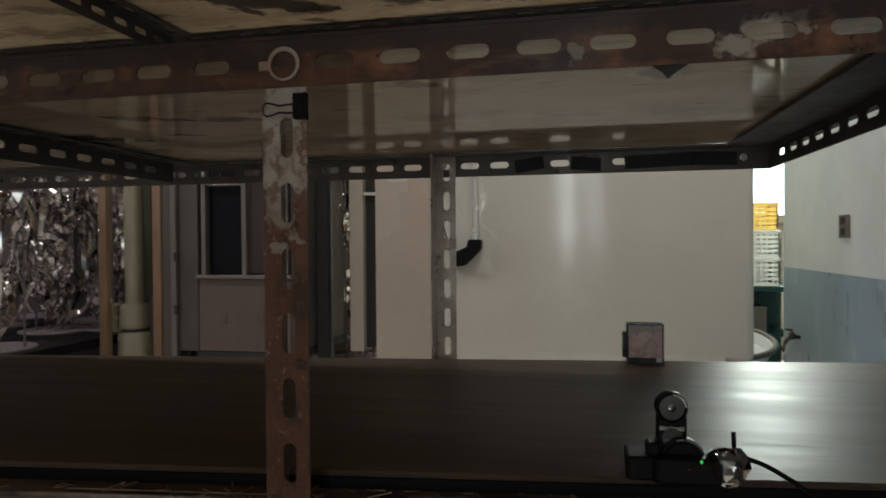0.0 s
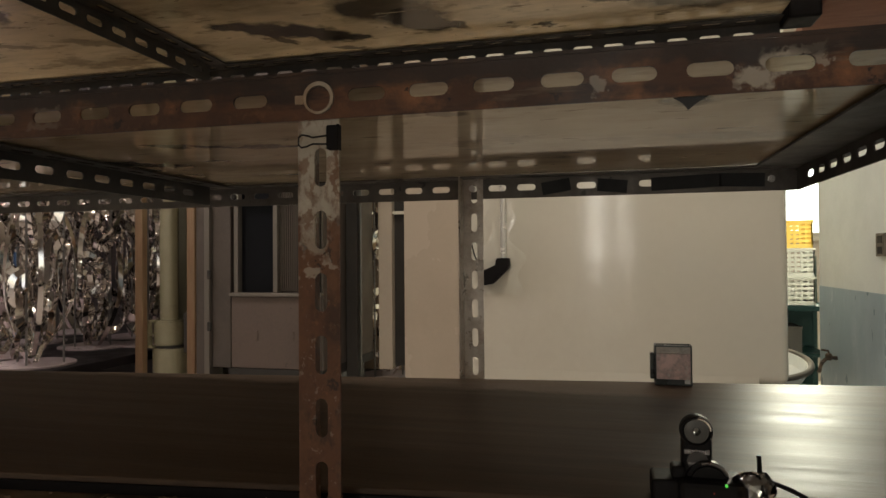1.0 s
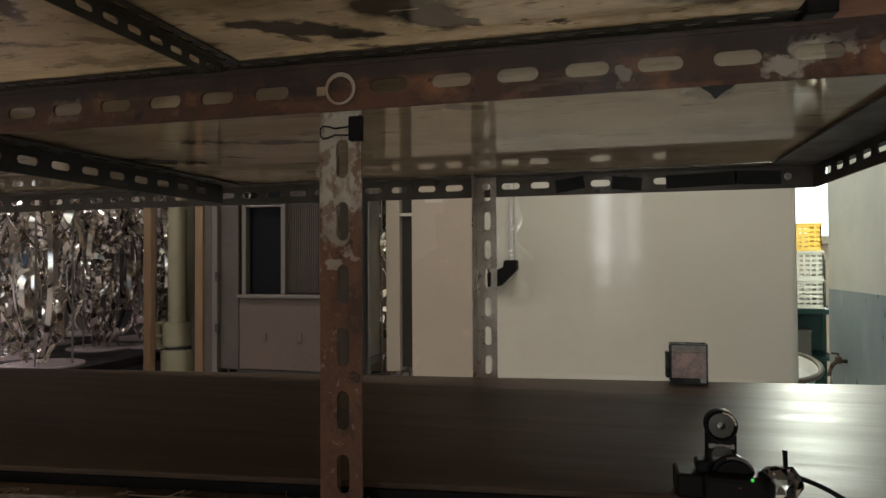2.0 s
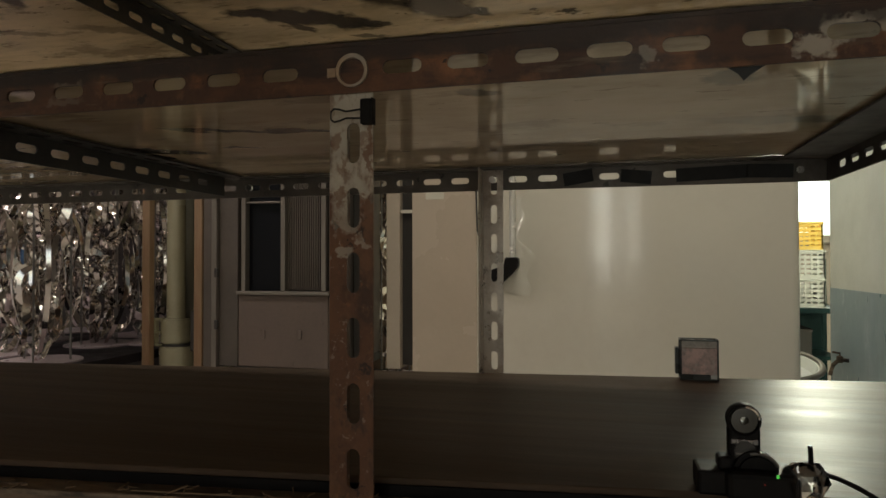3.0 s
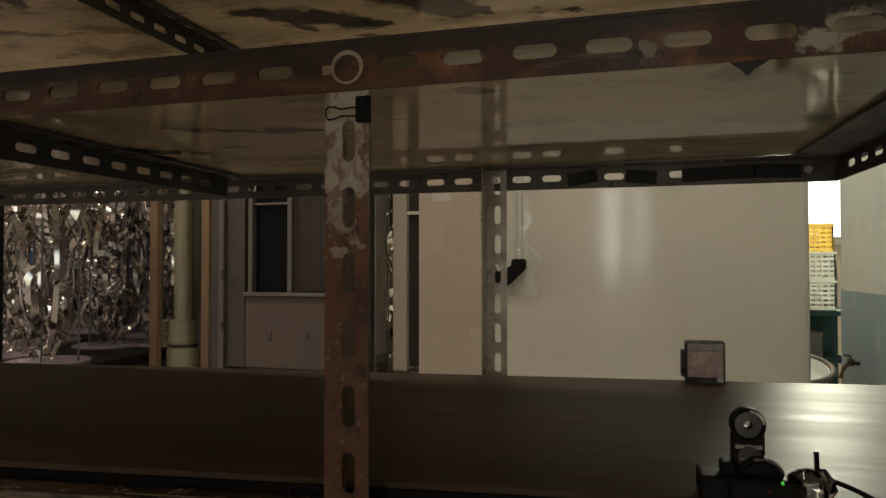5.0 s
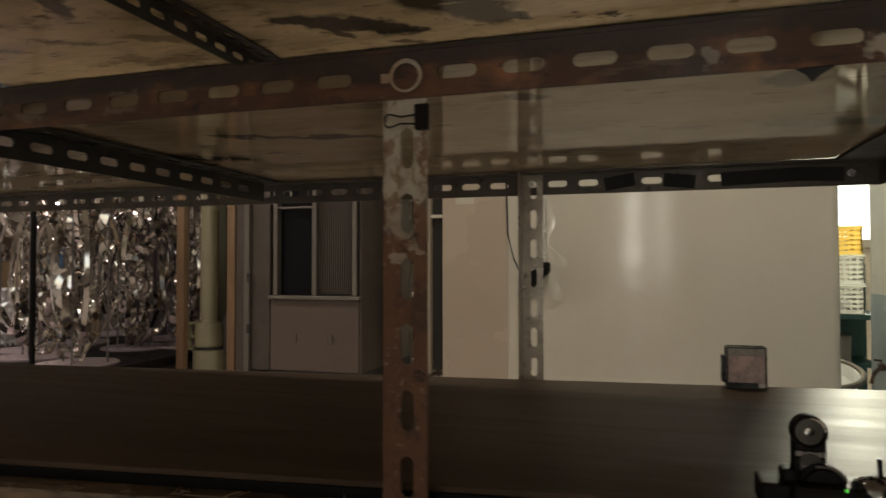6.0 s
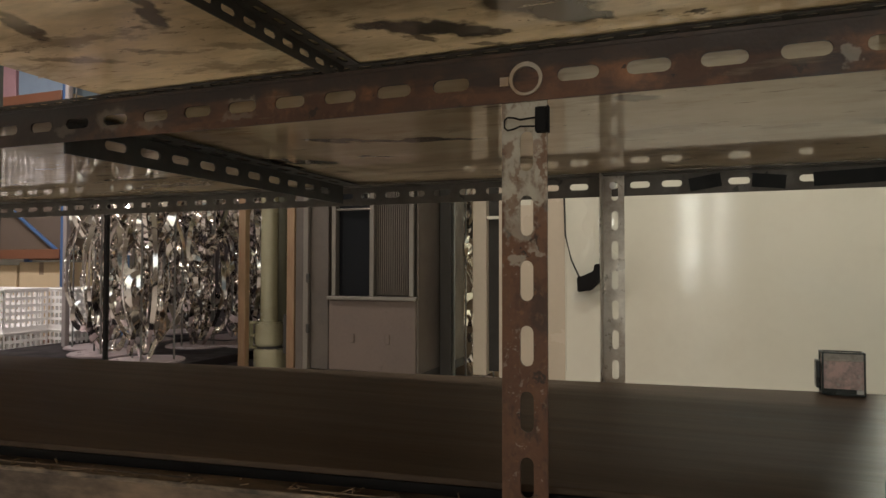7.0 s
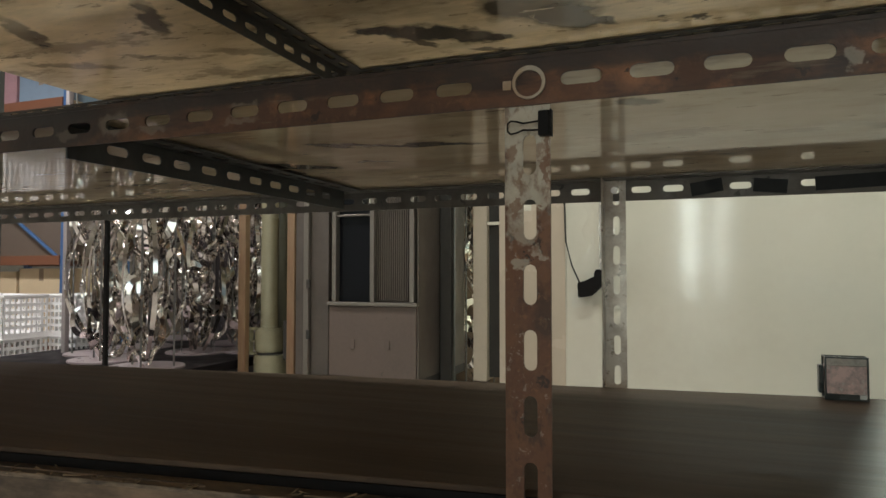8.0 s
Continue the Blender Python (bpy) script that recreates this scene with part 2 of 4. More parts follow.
WHITE_WALL = material("white_plaster", (0.70, 0.70, 0.67), 0.7, 0, 0.06, 2.5, 60, 0.2, (0.62, 0.62, 0.59), 0.45)
BLUE_WALL = material("blue_grey_dado_paint", (0.27, 0.34, 0.39), 0.35, 0, 0.12, 4, 40, 0.1, (0.36, 0.43, 0.47), 0.42, stretch=(1, 1, 0.4))
HALL = material("dim_hall_plaster", (0.27, 0.23, 0.20), 0.8, 0, 0.2, 1.5, 40, 0.2, (0.18, 0.16, 0.145), 0.45)
CEIL = material("grey_ceiling", (0.35, 0.32, 0.28), 0.8, 0, 0.15, 1.5, 40, 0.15)
CONCRETE = material("concrete_floor", (0.48, 0.44, 0.39), 0.5, 0, 0.2, 2.5, 60, 0.2, (0.40, 0.36, 0.32), 0.45)
CRATE_WHITE = material("white_crate_plastic", (0.80, 0.77, 0.76), 0.45, 0, 0.06, 6, 60, 0.05)
# white crate plastic again, its colour darkened as backlit by the window
CRATE_BACKLIT = material("backlit_crate_plastic", (0.42, 0.42, 0.39), 0.45, 0, 0.08, 6, 60, 0.05)
CRATE_YELLOW = material("yellow_crate_plastic", (0.62, 0.42, 0.07), 0.4, 0, 0.1, 6, 60, 0.05)
CARDBOARD = material("cardboard", (0.50, 0.38, 0.24), 0.8, 0, 0.12, 6, 80, 0.15)
BROWN_CARD = material("dark_brown_card", (0.10, 0.072, 0.055), 0.7, 0, 0.2, 6, 80, 0.15)
BLUE_STEEL = material("blue_rack_steel", (0.05, 0.10, 0.22), 0.4, 0.1, 0.15, 8, 90)
ORANGE = material("orange_brown_beam", (0.13, 0.050, 0.025), 0.5, 0, 0.25, 6, 80)
TEAL = material("teal_painted_steel", (0.005, 0.017, 0.017), 0.5, 0, 0.2, 8, 90, spec=0.1)
PINK_FOAM = material("mottled_pink_filling", (0.64, 0.48, 0.45), 0.55, 0, 0.4, 45, 220, 0.6, (0.38, 0.29, 0.275), 0.45, sharp=0.08)
specks(PINK_FOAM, 70, 0.60, (0.72, 0.66, 0.62), 0.7)
EDGE_DARK = material("dark_acrylic_edge", (0.035, 0.04, 0.038), 0.3, 0, 0.2, 30, 150)
ENAMEL = material("white_enamel", (0.8, 0.8, 0.78), 0.2, 0, 0.05, 6, 60, 0.0)
LID = material("frosted_acrylic", (0.44, 0.40, 0.345), 0.25, 0, 0.35, 60, 240, 0.3, (0.34, 0.31, 0.27), 0.5)
CRYSTAL = clear("clear_crystal", (0.95, 0.93, 0.92), 0.02)
PANE = clear("window_glass", (0.95, 0.97, 0.97), 0.02)
LED = glowing("green_led", (0.12, 0.9, 0.10), 0.7)
LED_RED = glowing("red_led", (0.5, 0.05, 0.03), 0.04)
TUBE = glowing("tube_glow", (1.0, 0.93, 0.84), 5.0)

specks(RUST, 75, 0.58, (0.15, 0.075, 0.038), 0.6, soft=0.1)
specks(RUST, 30, 0.63, (0.012, 0.008, 0.006), 0.85)
specks(PLY_TOP, 7, 0.55, (0.20, 0.16, 0.11), 0.6, (0.7, 1.6, 1), 0.08)
specks(PLY_TOP, 32, 0.67, (0.72, 0.66, 0.55), 0.7, (1, 0.5, 1))
specks(PLY, 6, 0.57, (0.24, 0.175, 0.115), 0.5, (0.7, 1.6, 1), 0.08)
specks(RUST_POST, 14, 0.54, (0.16, 0.070, 0.030), 0.55, (1, 1, 0.7), 0.1)
specks(RUST, 12, 0.54, (0.13, 0.052, 0.022), 0.5, (0.6, 1, 1.2), 0.1)
specks(RUST, 7, 0.47, (0.018, 0.010, 0.007), 0.85, (0.6, 1, 3), 0.12)
specks(RUST, 24, 0.58, (0.17, 0.125, 0.085), 0.5, (0.25, 1, 2.5), 0.08)
specks(RUST_POST, 45, 0.66, (0.32, 0.27, 0.21), 0.5)
specks(RUST_POST, 36, 0.62, (0.020, 0.012, 0.008), 0.85)
specks(RUST_POST, 10, 0.53, (0.030, 0.016, 0.010), 0.6, (1, 1, 0.6), 0.08)
specks(RUST_POST, 90, 0.62, (0.17, 0.075, 0.032), 0.7)
specks(PLY, 22, 0.64, (0.14, 0.10, 0.06), 0.7, (0.5, 2.2, 1))
specks(PLY, 60, 0.70, (0.05, 0.04, 0.03), 0.8)
specks(PLY, 9, 0.60, (0.30, 0.16, 0.07), 0.45, (0.6, 2, 1), 0.1)
specks(PLY_TOP, 14, 0.60, (0.13, 0.095, 0.06), 0.75, (0.6, 2.2, 1), 0.06)
specks(PLY_TOP, 42, 0.66, (0.045, 0.035, 0.025), 0.85, (0.7, 1.6, 1))
specks(PLY_TOP, 26, 0.66, (0.75, 0.66, 0.50), 0.6, (0.5, 2.0, 1))
specks(LAMINATE, 40, 0.68, (0.09, 0.07, 0.055), 0.35, (0.25, 3, 1), 0.06)
specks(GREY_STEEL, 40, 0.63, (0.12, 0.085, 0.06), 0.7)
specks(BEAM_GREY, 40, 0.64, (0.02, 0.018, 0.016), 0.7)
specks(WHITE_WALL, 20, 0.70, (0.45, 0.44, 0.42), 0.5)
specks(BLUE_WALL, 12, 0.62, (0.55, 0.60, 0.62), 0.5, (1, 1, 0.35), 0.08)
specks(KIOSK, 16, 0.66, (0.07, 0.055, 0.045), 0.6)

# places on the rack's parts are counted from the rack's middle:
# zinc left on the post's upper part and in patches lower down; the beam darker along its upper edge and towards its far
# end
stains(RUST_POST, [(0.040, 1.425, 0.030, 0.042, 0, 0.85), (0.034, 1.368, 0.020, 0.040, 0, 0.8), (0.052, 1.365, 0.010, 0.030, 10, 0.7), (0.036, 1.325, 0.014, 0.016, 30, 0.5), (0.030, 1.296, 0.010, 0.005, 0, 0.55), (0.050, 1.304, 0.010, 0.005, 20, 0.5)], (0.42, 0.375, 0.305), 0.013, 115, True)
stains(RUST_POST, [(0.058, 1.39, 0.004, 0.030, 0, 0.8), (0.024, 1.395, 0.006, 0.010, 0, 0.7), (0.045, 1.345, 0.010, 0.006, 30, 0.8), (0.050, 1.285, 0.012, 0.010, 0, 0.6), (0.030, 1.345, 0.005, 0.010, 0, 0.7), (0.056, 1.33, 0.006, 0.016, 0, 0.8), (0.034, 1.375, 0.004, 0.012, 0, 0.6), (0.050, 1.40, 0.005, 0.008, 20, 0.6)], (0.15, 0.068, 0.032), 0.013, 120, True)
specks(RUST_POST, 70, 0.53, (0.13, 0.062, 0.031), 0.65, (1, 1, 0.6), 0.10)
specks(RUST_POST, 28, 0.60, (0.030, 0.017, 0.011), 0.6, (1, 1, 0.5), 0.06)
specks(RUST_POST, 120, 0.62, (0.40, 0.36, 0.30), 0.3)
stains(RUST, [(0.424, 1.4520, 0.017, 0.010, 0, 0.8), (0.440, 1.463, 0.014, 0.010, 30, 0.7), (0.458, 1.4715, 0.022, 0.005, -6, 0.75), (0.472, 1.464, 0.008, 0.006, 0, 0.6), (0.301, 1.455, 0.008, 0.008, 0, 0.4)], (0.40, 0.355, 0.29), 0.013, 120, True)
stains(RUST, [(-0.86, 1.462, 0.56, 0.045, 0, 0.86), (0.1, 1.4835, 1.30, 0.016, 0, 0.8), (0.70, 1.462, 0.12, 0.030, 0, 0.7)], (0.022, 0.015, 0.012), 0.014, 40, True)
stains(RUST, [(-0.455, 1.462, 0.028, 0.014, 0, 0.4), (-0.40, 1.452, 0.020, 0.006, 0, 0.4), (-0.27, 1.466, 0.022, 0.006, 0, 0.45), (-0.275, 1.452, 0.026, 0.005, 0, 0.4), (-0.53, 1.455, 0.02, 0.008, 0, 0.3)], (0.20, 0.165, 0.125), 0.012, 80, True)

# ---- building helpers ----
ORIGIN = {}


def thing(name, at, label, category, group="", kind=""):
    ob = tagged(new(name), label, category, group, kind)
    ob.empty_display_size = 0.05
    ob.location = at
    ORIGIN[ob.name] = Vector(at)
    return ob


def part(name, bm, mat, parent, label="", smooth=False):
    """Links bm, given in world places, as one mesh under parent."""
    at = ORIGIN[parent.name]
    bmesh.ops.translate(bm, verts=bm.verts, vec=-at)
    bmesh.ops.recalc_face_normals(bm, faces=bm.faces)
    me = bpy.data.meshes.new(name)
    bm.to_mesh(me)
    bm.free()
    me.materials.append(mat)
    if smooth:
        me.shade_smooth()
        me.set_sharp_from_angle(angle=radians(40))
    ob = tagged(new(name, me), label)
    ob.parent = parent
    ORIGIN[ob.name] = at
    return ob


def structure(name, bm, mat, label="", category=""):
    bmesh.ops.recalc_face_normals(bm, faces=bm.faces)
    me = bpy.data.meshes.new(name)
    bm.to_mesh(me)
    bm.free()
    me.materials.append(mat)
    ob = tagged(new(name, me), label, category, kind="structure")
    ORIGIN[ob.name] = Vector((0, 0, 0))
    return ob


def box(x0, x1, y0, y1, z0, z1, bevel=0.0, bm=None, turn=None, seg=2):
    bm = bm or bmesh.new()
    m = Matrix.Translation(((x0 + x1) / 2, (y0 + y1) / 2, (z0 + z1) / 2)) @ Matrix.Diagonal((abs(x1 - x0), abs(y1 - y0), abs(z1 - z0), 1))
    made = bmesh.ops.create_cube(bm, size=1, matrix=m)["verts"]
    if bevel:
        edges = {e for v in made for e in v.link_edges}
        made = bmesh.ops.bevel(bm, geom=list(edges), offset=bevel, segments=seg, affect="EDGES", profile=0.5)["verts"]
    if turn:
        bmesh.ops.transform(bm, matrix=turn, verts=list(made))
    return bm


def cylinder(at, radius, height, segments=24, bm=None, axis="z", top=None, bevel=0.0):
    """A cylinder whose foot's middle is at `at`."""
    bm = bm or bmesh.new()
    rot = {"z": Matrix.Identity(4), "x": Matrix.Rotation(radians(90), 4, "Y"), "y": Matrix.Rotation(radians(-90), 4, "X")}[axis]
    made = bmesh.ops.create_cone(bm, cap_ends=True, segments=segments, radius1=radius, radius2=radius if top is None else top, depth=height, matrix=Matrix.Translation(at) @ rot @ Matrix.Translation((0, 0, height / 2)))["verts"]
    if bevel:
        edges = [e for e in bm.edges if len(e.link_faces) == 2 and e.calc_face_angle(0) > 1.0 and e.verts[0] in made]
        bmesh.ops.bevel(bm, geom=edges, offset=bevel, segments=2, affect="EDGES")
    return bm


def tube(points, radius, segments=8, bm=None, closed=False):
    """A round bar along points."""
    bm = bm or bmesh.new()
    pts = [Vector(p) for p in points]
    rings, count = [], len(pts)
    for i, p in enumerate(pts):
        a = pts[(i - 1) % count] if closed else pts[max(i - 1, 0)]
        b = pts[(i + 1) % count] if closed else pts[min(i + 1, count - 1)]
        d = (b - a).normalized()
        side = d.cross(Vector((0, 0, 1)) if abs(d.z) < 0.95 else Vector((0, 1, 0))).normalized()
        up = side.cross(d)
        rings.append([bm.verts.new(p + radius * (math.cos(k) * side + math.sin(k) * up)) for k in np.linspace(0, 2 * math.pi, segments, endpoint=False)])
    for i in range(count if closed else count - 1):
        r, s = rings[i], rings[(i + 1) % count]
        for k in range(segments):
            bm.faces.new((r[k], r[(k + 1) % segments], s[(k + 1) % segments], s[k]))
    if not closed:
        bm.faces.new(rings[0])
        bm.faces.new(rings[-1])
    return bm


def lathe(at, profile, segments=36):
    """A closed profile of radius and depth, turned round an axis along y."""
    bm = bmesh.new()
    loops = [[bm.verts.new((at[0] + q * math.cos(a), at[1] + d, at[2] + q * math.sin(a))) for a in np.linspace(0, 2 * math.pi, segments, endpoint=False)] for q, d in profile]
    for m in range(len(loops)):
        p0, p1 = loops[m], loops[(m + 1) % len(loops)]
        for k in range(segments):
            bm.faces.new((p0[k], p0[(k + 1) % segments], p1[(k + 1) % segments], p1[k]))
    return bm


def ribbon(points, across, width, thick, bm=None, closed=False):
    """A flat bar along points, `width` wide along the vectors `across`."""
    bm = bm or bmesh.new()
    rings, count = [], len(points)
    for i, p in enumerate(points):
        a = points[(i - 1) % count] if closed else points[max(i - 1, 0)]
        b = points[(i + 1) % count] if closed else points[min(i + 1, count - 1)]
        d = (b - a).normalized()
        w = across[i].normalized()
        nrm = d.cross(w).normalized()
        wd = width[i] if isinstance(width, list) else width
        rings.append([bm.verts.new(p + w * (sw * wd / 2) + nrm * (sn * thick / 2)) for sw, sn in ((-1, -1), (1, -1), (1, 1), (-1, 1))])
    for i in range(count if closed else count - 1):
        r, s = rings[i], rings[(i + 1) % count]
        for k in range(4):
            bm.faces.new((r[k], r[(k + 1) % 4], s[(k + 1) % 4], s[k]))
    if not closed:
        bm.faces.new(rings[0])
        bm.faces.new(rings[-1])
    return bm


WIDE, PITCH, SLOT, SLOT_W, THICK = 0.0425, 0.0585, 0.037, 0.0125, 0.0026


def slotted_plate(bm, start, along, across, normal, length, first=0.5, plain=(), width=WIDE, shift=0.0, pitch=PITCH):
    """A plate with a row of long round-ended holes. first: where the first hole stands, in pitches."""
    start, along, across, normal = (Vector(v) for v in (start, along, across, normal))
    half, hw, flat, r = pitch / 2, width / 2, (SLOT - SLOT_W) / 2, SLOT_W / 2
    corner = math.atan2(hw, half)
    base = [corner * k / 4 for k in range(5)] + [corner + (math.pi / 2 - corner) * k / 3 for k in range(1, 4)]
    angles = sorted({round(a, 6) for q in base for a in (q, math.pi - q, math.pi + q, (2 * math.pi - q) % (2 * math.pi))})
    inner, outer = [], []
    for a in angles:
        c, s = math.cos(a), math.sin(a)
        t = min(half / abs(c) if abs(c) > 1e-6 else 9, hw / abs(s) if abs(s) > 1e-6 else 9)
        outer.append((t * c, t * s))
        if abs(s) > 1e-6 and abs(r / s * c) <= flat:
            inner.append((r / abs(s) * c, math.copysign(r, s)))
        else:
            k = abs(c) * flat
            t = k + math.sqrt(max(k * k - flat * flat + r * r, 0))
            inner.append((t * c, t * s))

    def put(u, v, w):
        return bm.verts.new(start + along * u + across * v + normal * w)

    def slab(u0, u1):
        v = [put(u, w, d) for d in (0, THICK) for u, w in ((u0, 0), (u1, 0), (u1, width), (u0, width))]
        for f in ((0, 1, 2, 3), (7, 6, 5, 4), (0, 4, 5, 1), (2, 6, 7, 3), (1, 5, 6, 2), (3, 7, 4, 0)):
            bm.faces.new([v[k] for k in f])

    u, index, n = first * pitch - half, 0, len(angles)
    if u > 0.002:
        slab(0, u)
    while u + pitch <= length + 1e-6:
        if index in plain:
            slab(u, u + pitch)
        else:
            mid = u + half
            f0 = [put(mid + a, hw + b, 0) for a, b in outer]
            f1 = [put(mid + a, hw + b, THICK) for a, b in outer]
            g0 = [put(mid + a, hw + shift + b, 0) for a, b in inner]
            g1 = [put(mid + a, hw + shift + b, THICK) for a, b in inner]
            for k in range(n):
                j = (k + 1) % n
                bm.faces.new((f0[k], f0[j], g0[j], g0[k]))
                bm.faces.new((f1[j], f1[k], g1[k], g1[j]))
                bm.faces.new((g0[k], g0[j], g1[j], g1[k]))
                if abs(outer[k][1]) > hw - 1e-5 and abs(outer[j][1]) > hw - 1e-5:
                    bm.faces.new((f0[j], f0[k], f1[k], f1[j]))
        u += pitch
        index += 1
    if length - u > 0.002:
        slab(u, length)
    return bm


def angle_bar(start, along, side_a, side_b, length, first=0.5, plain_a=(), plain_b=(), shift=0.0, pitch=PITCH, bm=None):
    """A slotted angle: two slotted plates that meet at the line from start along `along`."""
    bm = bm or bmesh.new()
    start, along, side_a, side_b = (Vector(v) for v in (start, along, side_a, side_b))
    slotted_plate(bm, start, along, side_a, side_b, length, first, plain_a, shift=shift, pitch=pitch)
    slotted_plate(bm, start + side_b * THICK, along, side_b, side_a, length, first, plain_b, width=WIDE - THICK, pitch=pitch)
    bmesh.ops.remove_doubles(bm, verts=bm.verts, dist=0.00005)
    return bm


X, Y, Z = (1, 0, 0), (0, 1, 0), (0, 0, 1)
NX, NY, NZ = (-1, 0, 0), (0, -1, 0), (0, 0, -1)

# ---- the hall ----
structure("floor", box(-8.2, 4.2, -4.2, 8.2, -0.1, 0.0), CONCRETE, "worn grey concrete floor of the hall", "floor")
structure("ceiling", box(-8.2, 4.2, -4.2, 8.2, CEILING, CEILING + 0.15), CEIL, "plain grey ceiling of the hall", "ceiling")
structure("wall_west", box(-8.2, -8.0, -4.2, 8.2, 0, CEILING), HALL, "dim grey plaster wall", "wall")
bm = bmesh.new()
# the first opening is the added doorway
cuts = [(-6.8, -4.7, 0.0, 2.6)] + [(x0, x1, 0.3, 2.7) for x0, x1 in SLITS]
edge = -8.0
for x0, x1, z0, z1 in cuts:
    box(edge, x0, -4.2, -4.0, 0, CEILING, bm=bm)
    box(x0, x1, -4.2, -4.0, z1, CEILING, bm=bm)
    if z0 > 0:
        box(x0, x1, -4.2, -4.0, 0, z0, bm=bm)
    edge = x1
box(edge, 1.5, -4.2, -4.0, 0, CEILING, bm=bm)
structure("wall_south", bm, HALL, "dim grey plaster wall, out of view, with an added wide doorway", "wall")
WX0, WX1, WZ0, WZ1 = 0.95, 2.6, 1.5, 3.1
bm = box(-8.0, WX0, 7.6, 7.8, 0, CEILING)
box(WX1, 4.2, 7.6, 7.8, 0, CEILING, bm=bm)
box(WX0, WX1, 7.6, 7.8, 0, WZ0, bm=bm)
box(WX0, WX1, 7.6, 7.8, WZ1, CEILING, bm=bm)
structure("wall_north", bm, HALL, "dim plaster wall with a bright window", "wall")
structure("wall_far_east", box(4.0, 4.2, 5.3, 7.6, 0, CEILING), WHITE_WALL, "white plaster wall beside the window", "wall")
DADO = 1.09
wall_e = structure("wall_east", box(1.5, 1.72, -4.0, 5.26, 0, CEILING), WHITE_WALL, "white plaster wall with a blue-grey painted lower part", "wall")
structure("dado_east", box(1.496, 1.5, -4.0, 5.26, 0, DADO), BLUE_WALL, "scuffed blue-grey painted lower wall", "wall")
structure("wall_return", box(1.72, 4.0, 5.06, 5.26, 0, CEILING), WHITE_WALL, "white plaster wall", "wall")

window = tagged(new("window_1"), "tall bright window with a pale metal frame", "window", kind="structure")
ORIGIN[window.name] = Vector((0, 0, 0))
for x0, x1 in ((WX0, WX0 + 0.05), (1.74, 1.79), (WX1 - 0.05, WX1)):
    part("window_frame", box(x0, x1, 7.64, 7.7, WZ0, WZ1, 0.004), ALU, window)
for z0 in (WZ0, 2.3, WZ1 - 0.05):
    part("window_frame", box(WX0 + 0.05, WX1 - 0.05, 7.645, 7.695, z0, z0 + 0.05, 0.004), ALU, window)
part("window_sill", box(WX0 - 0.05, WX1 + 0.05, 7.5, 7.6, WZ0 - 0.04, WZ0, 0.005), ALU, window)
for x0, x1 in ((WX0 + 0.05, 1.74), (1.79, WX1 - 0.05)):
    pane = part("pane", box(x0, x1, 7.665, 7.671, WZ0 + 0.05, WZ1 - 0.05), PANE, window)
    pane.visible_shadow = False
backdrop = structure("backdrop", box(-1.0, 5.5, 9.0, 9.05, -0.1, 5.0), glowing("bright_sky_glow", (0.93, 1.0, 0.95), 3.2), "white overexposed daylight outside the window", "backdrop")

for lx, ly, watts, colour in TUBES:
    fixture = thing("unseen_ceiling_light", (lx, ly, CEILING), "white batten light with two tubes, out of view under the ceiling", "ceiling light", "ceiling lights")
    part("housing", box(lx - 0.62, lx + 0.62, ly - 0.07, ly + 0.07, CEILING - 0.07, CEILING, 0.008), ENAMEL, fixture)
    for dy in (-0.04, 0.04):
        part("tube", cylinder((lx - 0.59, ly + dy, CEILING - 0.1), 0.013, 1.18, 12, axis="x"), TUBE, fixture, "glowing glass tube")

# ---- the rack ----
YF, YB, XL, XR = 0.556, 1.302, -0.84, 0.345
MID, UP = 1.4735, 1.742
rack = thing("slotted_angle_rack", (-0.3, 0.93, 0), "rusty slotted-angle steel rack with varnished plywood shelves", "rack")
part("post", angle_bar((-0.2815, YF + 0.0035, 0.0), Z, X, Y, 1.4785, 1.45, shift=0.002, pitch=0.0595), RUST_POST, rack, "rusty slotted steel post, zinc showing at its top")
part("post", angle_bar((-0.2795, YB - 0.004, 0.0), Z, X, NY, 1.4700, 1.71, shift=0.003, pitch=0.0582), GREY_STEEL, rack, "grey galvanised slotted post")
for px in (0.70, -2.05):
    part("post", angle_bar((px, YB + 0.004, 0.0), Z, NX, Y, 2.0, 0.6), DARK_STEEL, rack)
    part("post", angle_bar((px + 0.12, YF + 0.004, 0.0), Z, NX, Y, 2.0, 0.6), DARK_STEEL, rack)
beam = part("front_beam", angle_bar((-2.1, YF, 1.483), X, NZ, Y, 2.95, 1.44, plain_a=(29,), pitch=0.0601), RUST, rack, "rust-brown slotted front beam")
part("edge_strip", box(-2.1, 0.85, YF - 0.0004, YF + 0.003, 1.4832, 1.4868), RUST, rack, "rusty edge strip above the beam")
# round hole with a bare, pale rim at the post
ring = bmesh.new()
ring_pts = [Vector((-0.2572 + 0.0138 * math.cos(a), YF - 0.0022, 1.4600 + 0.0138 * math.sin(a))) for a in np.linspace(0, 2 * math.pi, 36, endpoint=False)]
ribbon(ring_pts, [Vector((p.x + 0.2572, 0.0, p.z - 1.4600)) for k, p in enumerate(ring_pts)], [0.0031 + 0.0009 * math.sin(k / 5.73) for k in range(36)], 0.0030, ring, closed=True)
part("tab", box(-0.2820, -0.2735, YF - 0.0018, YF - 0.0001, 1.4555, 1.4640, 0.0004), RUST_PALE, beam, "small pale tab beside the hole")
part("hole_rim", ring, RUST_PALE, beam, "pale bare rim of the round hole")
part("hole_plug", cylinder((-0.2572, YF - 0.0009, 1.4600), 0.0124, 0.0006, 24, axis="y"), RUST, beam, "dark round hole")
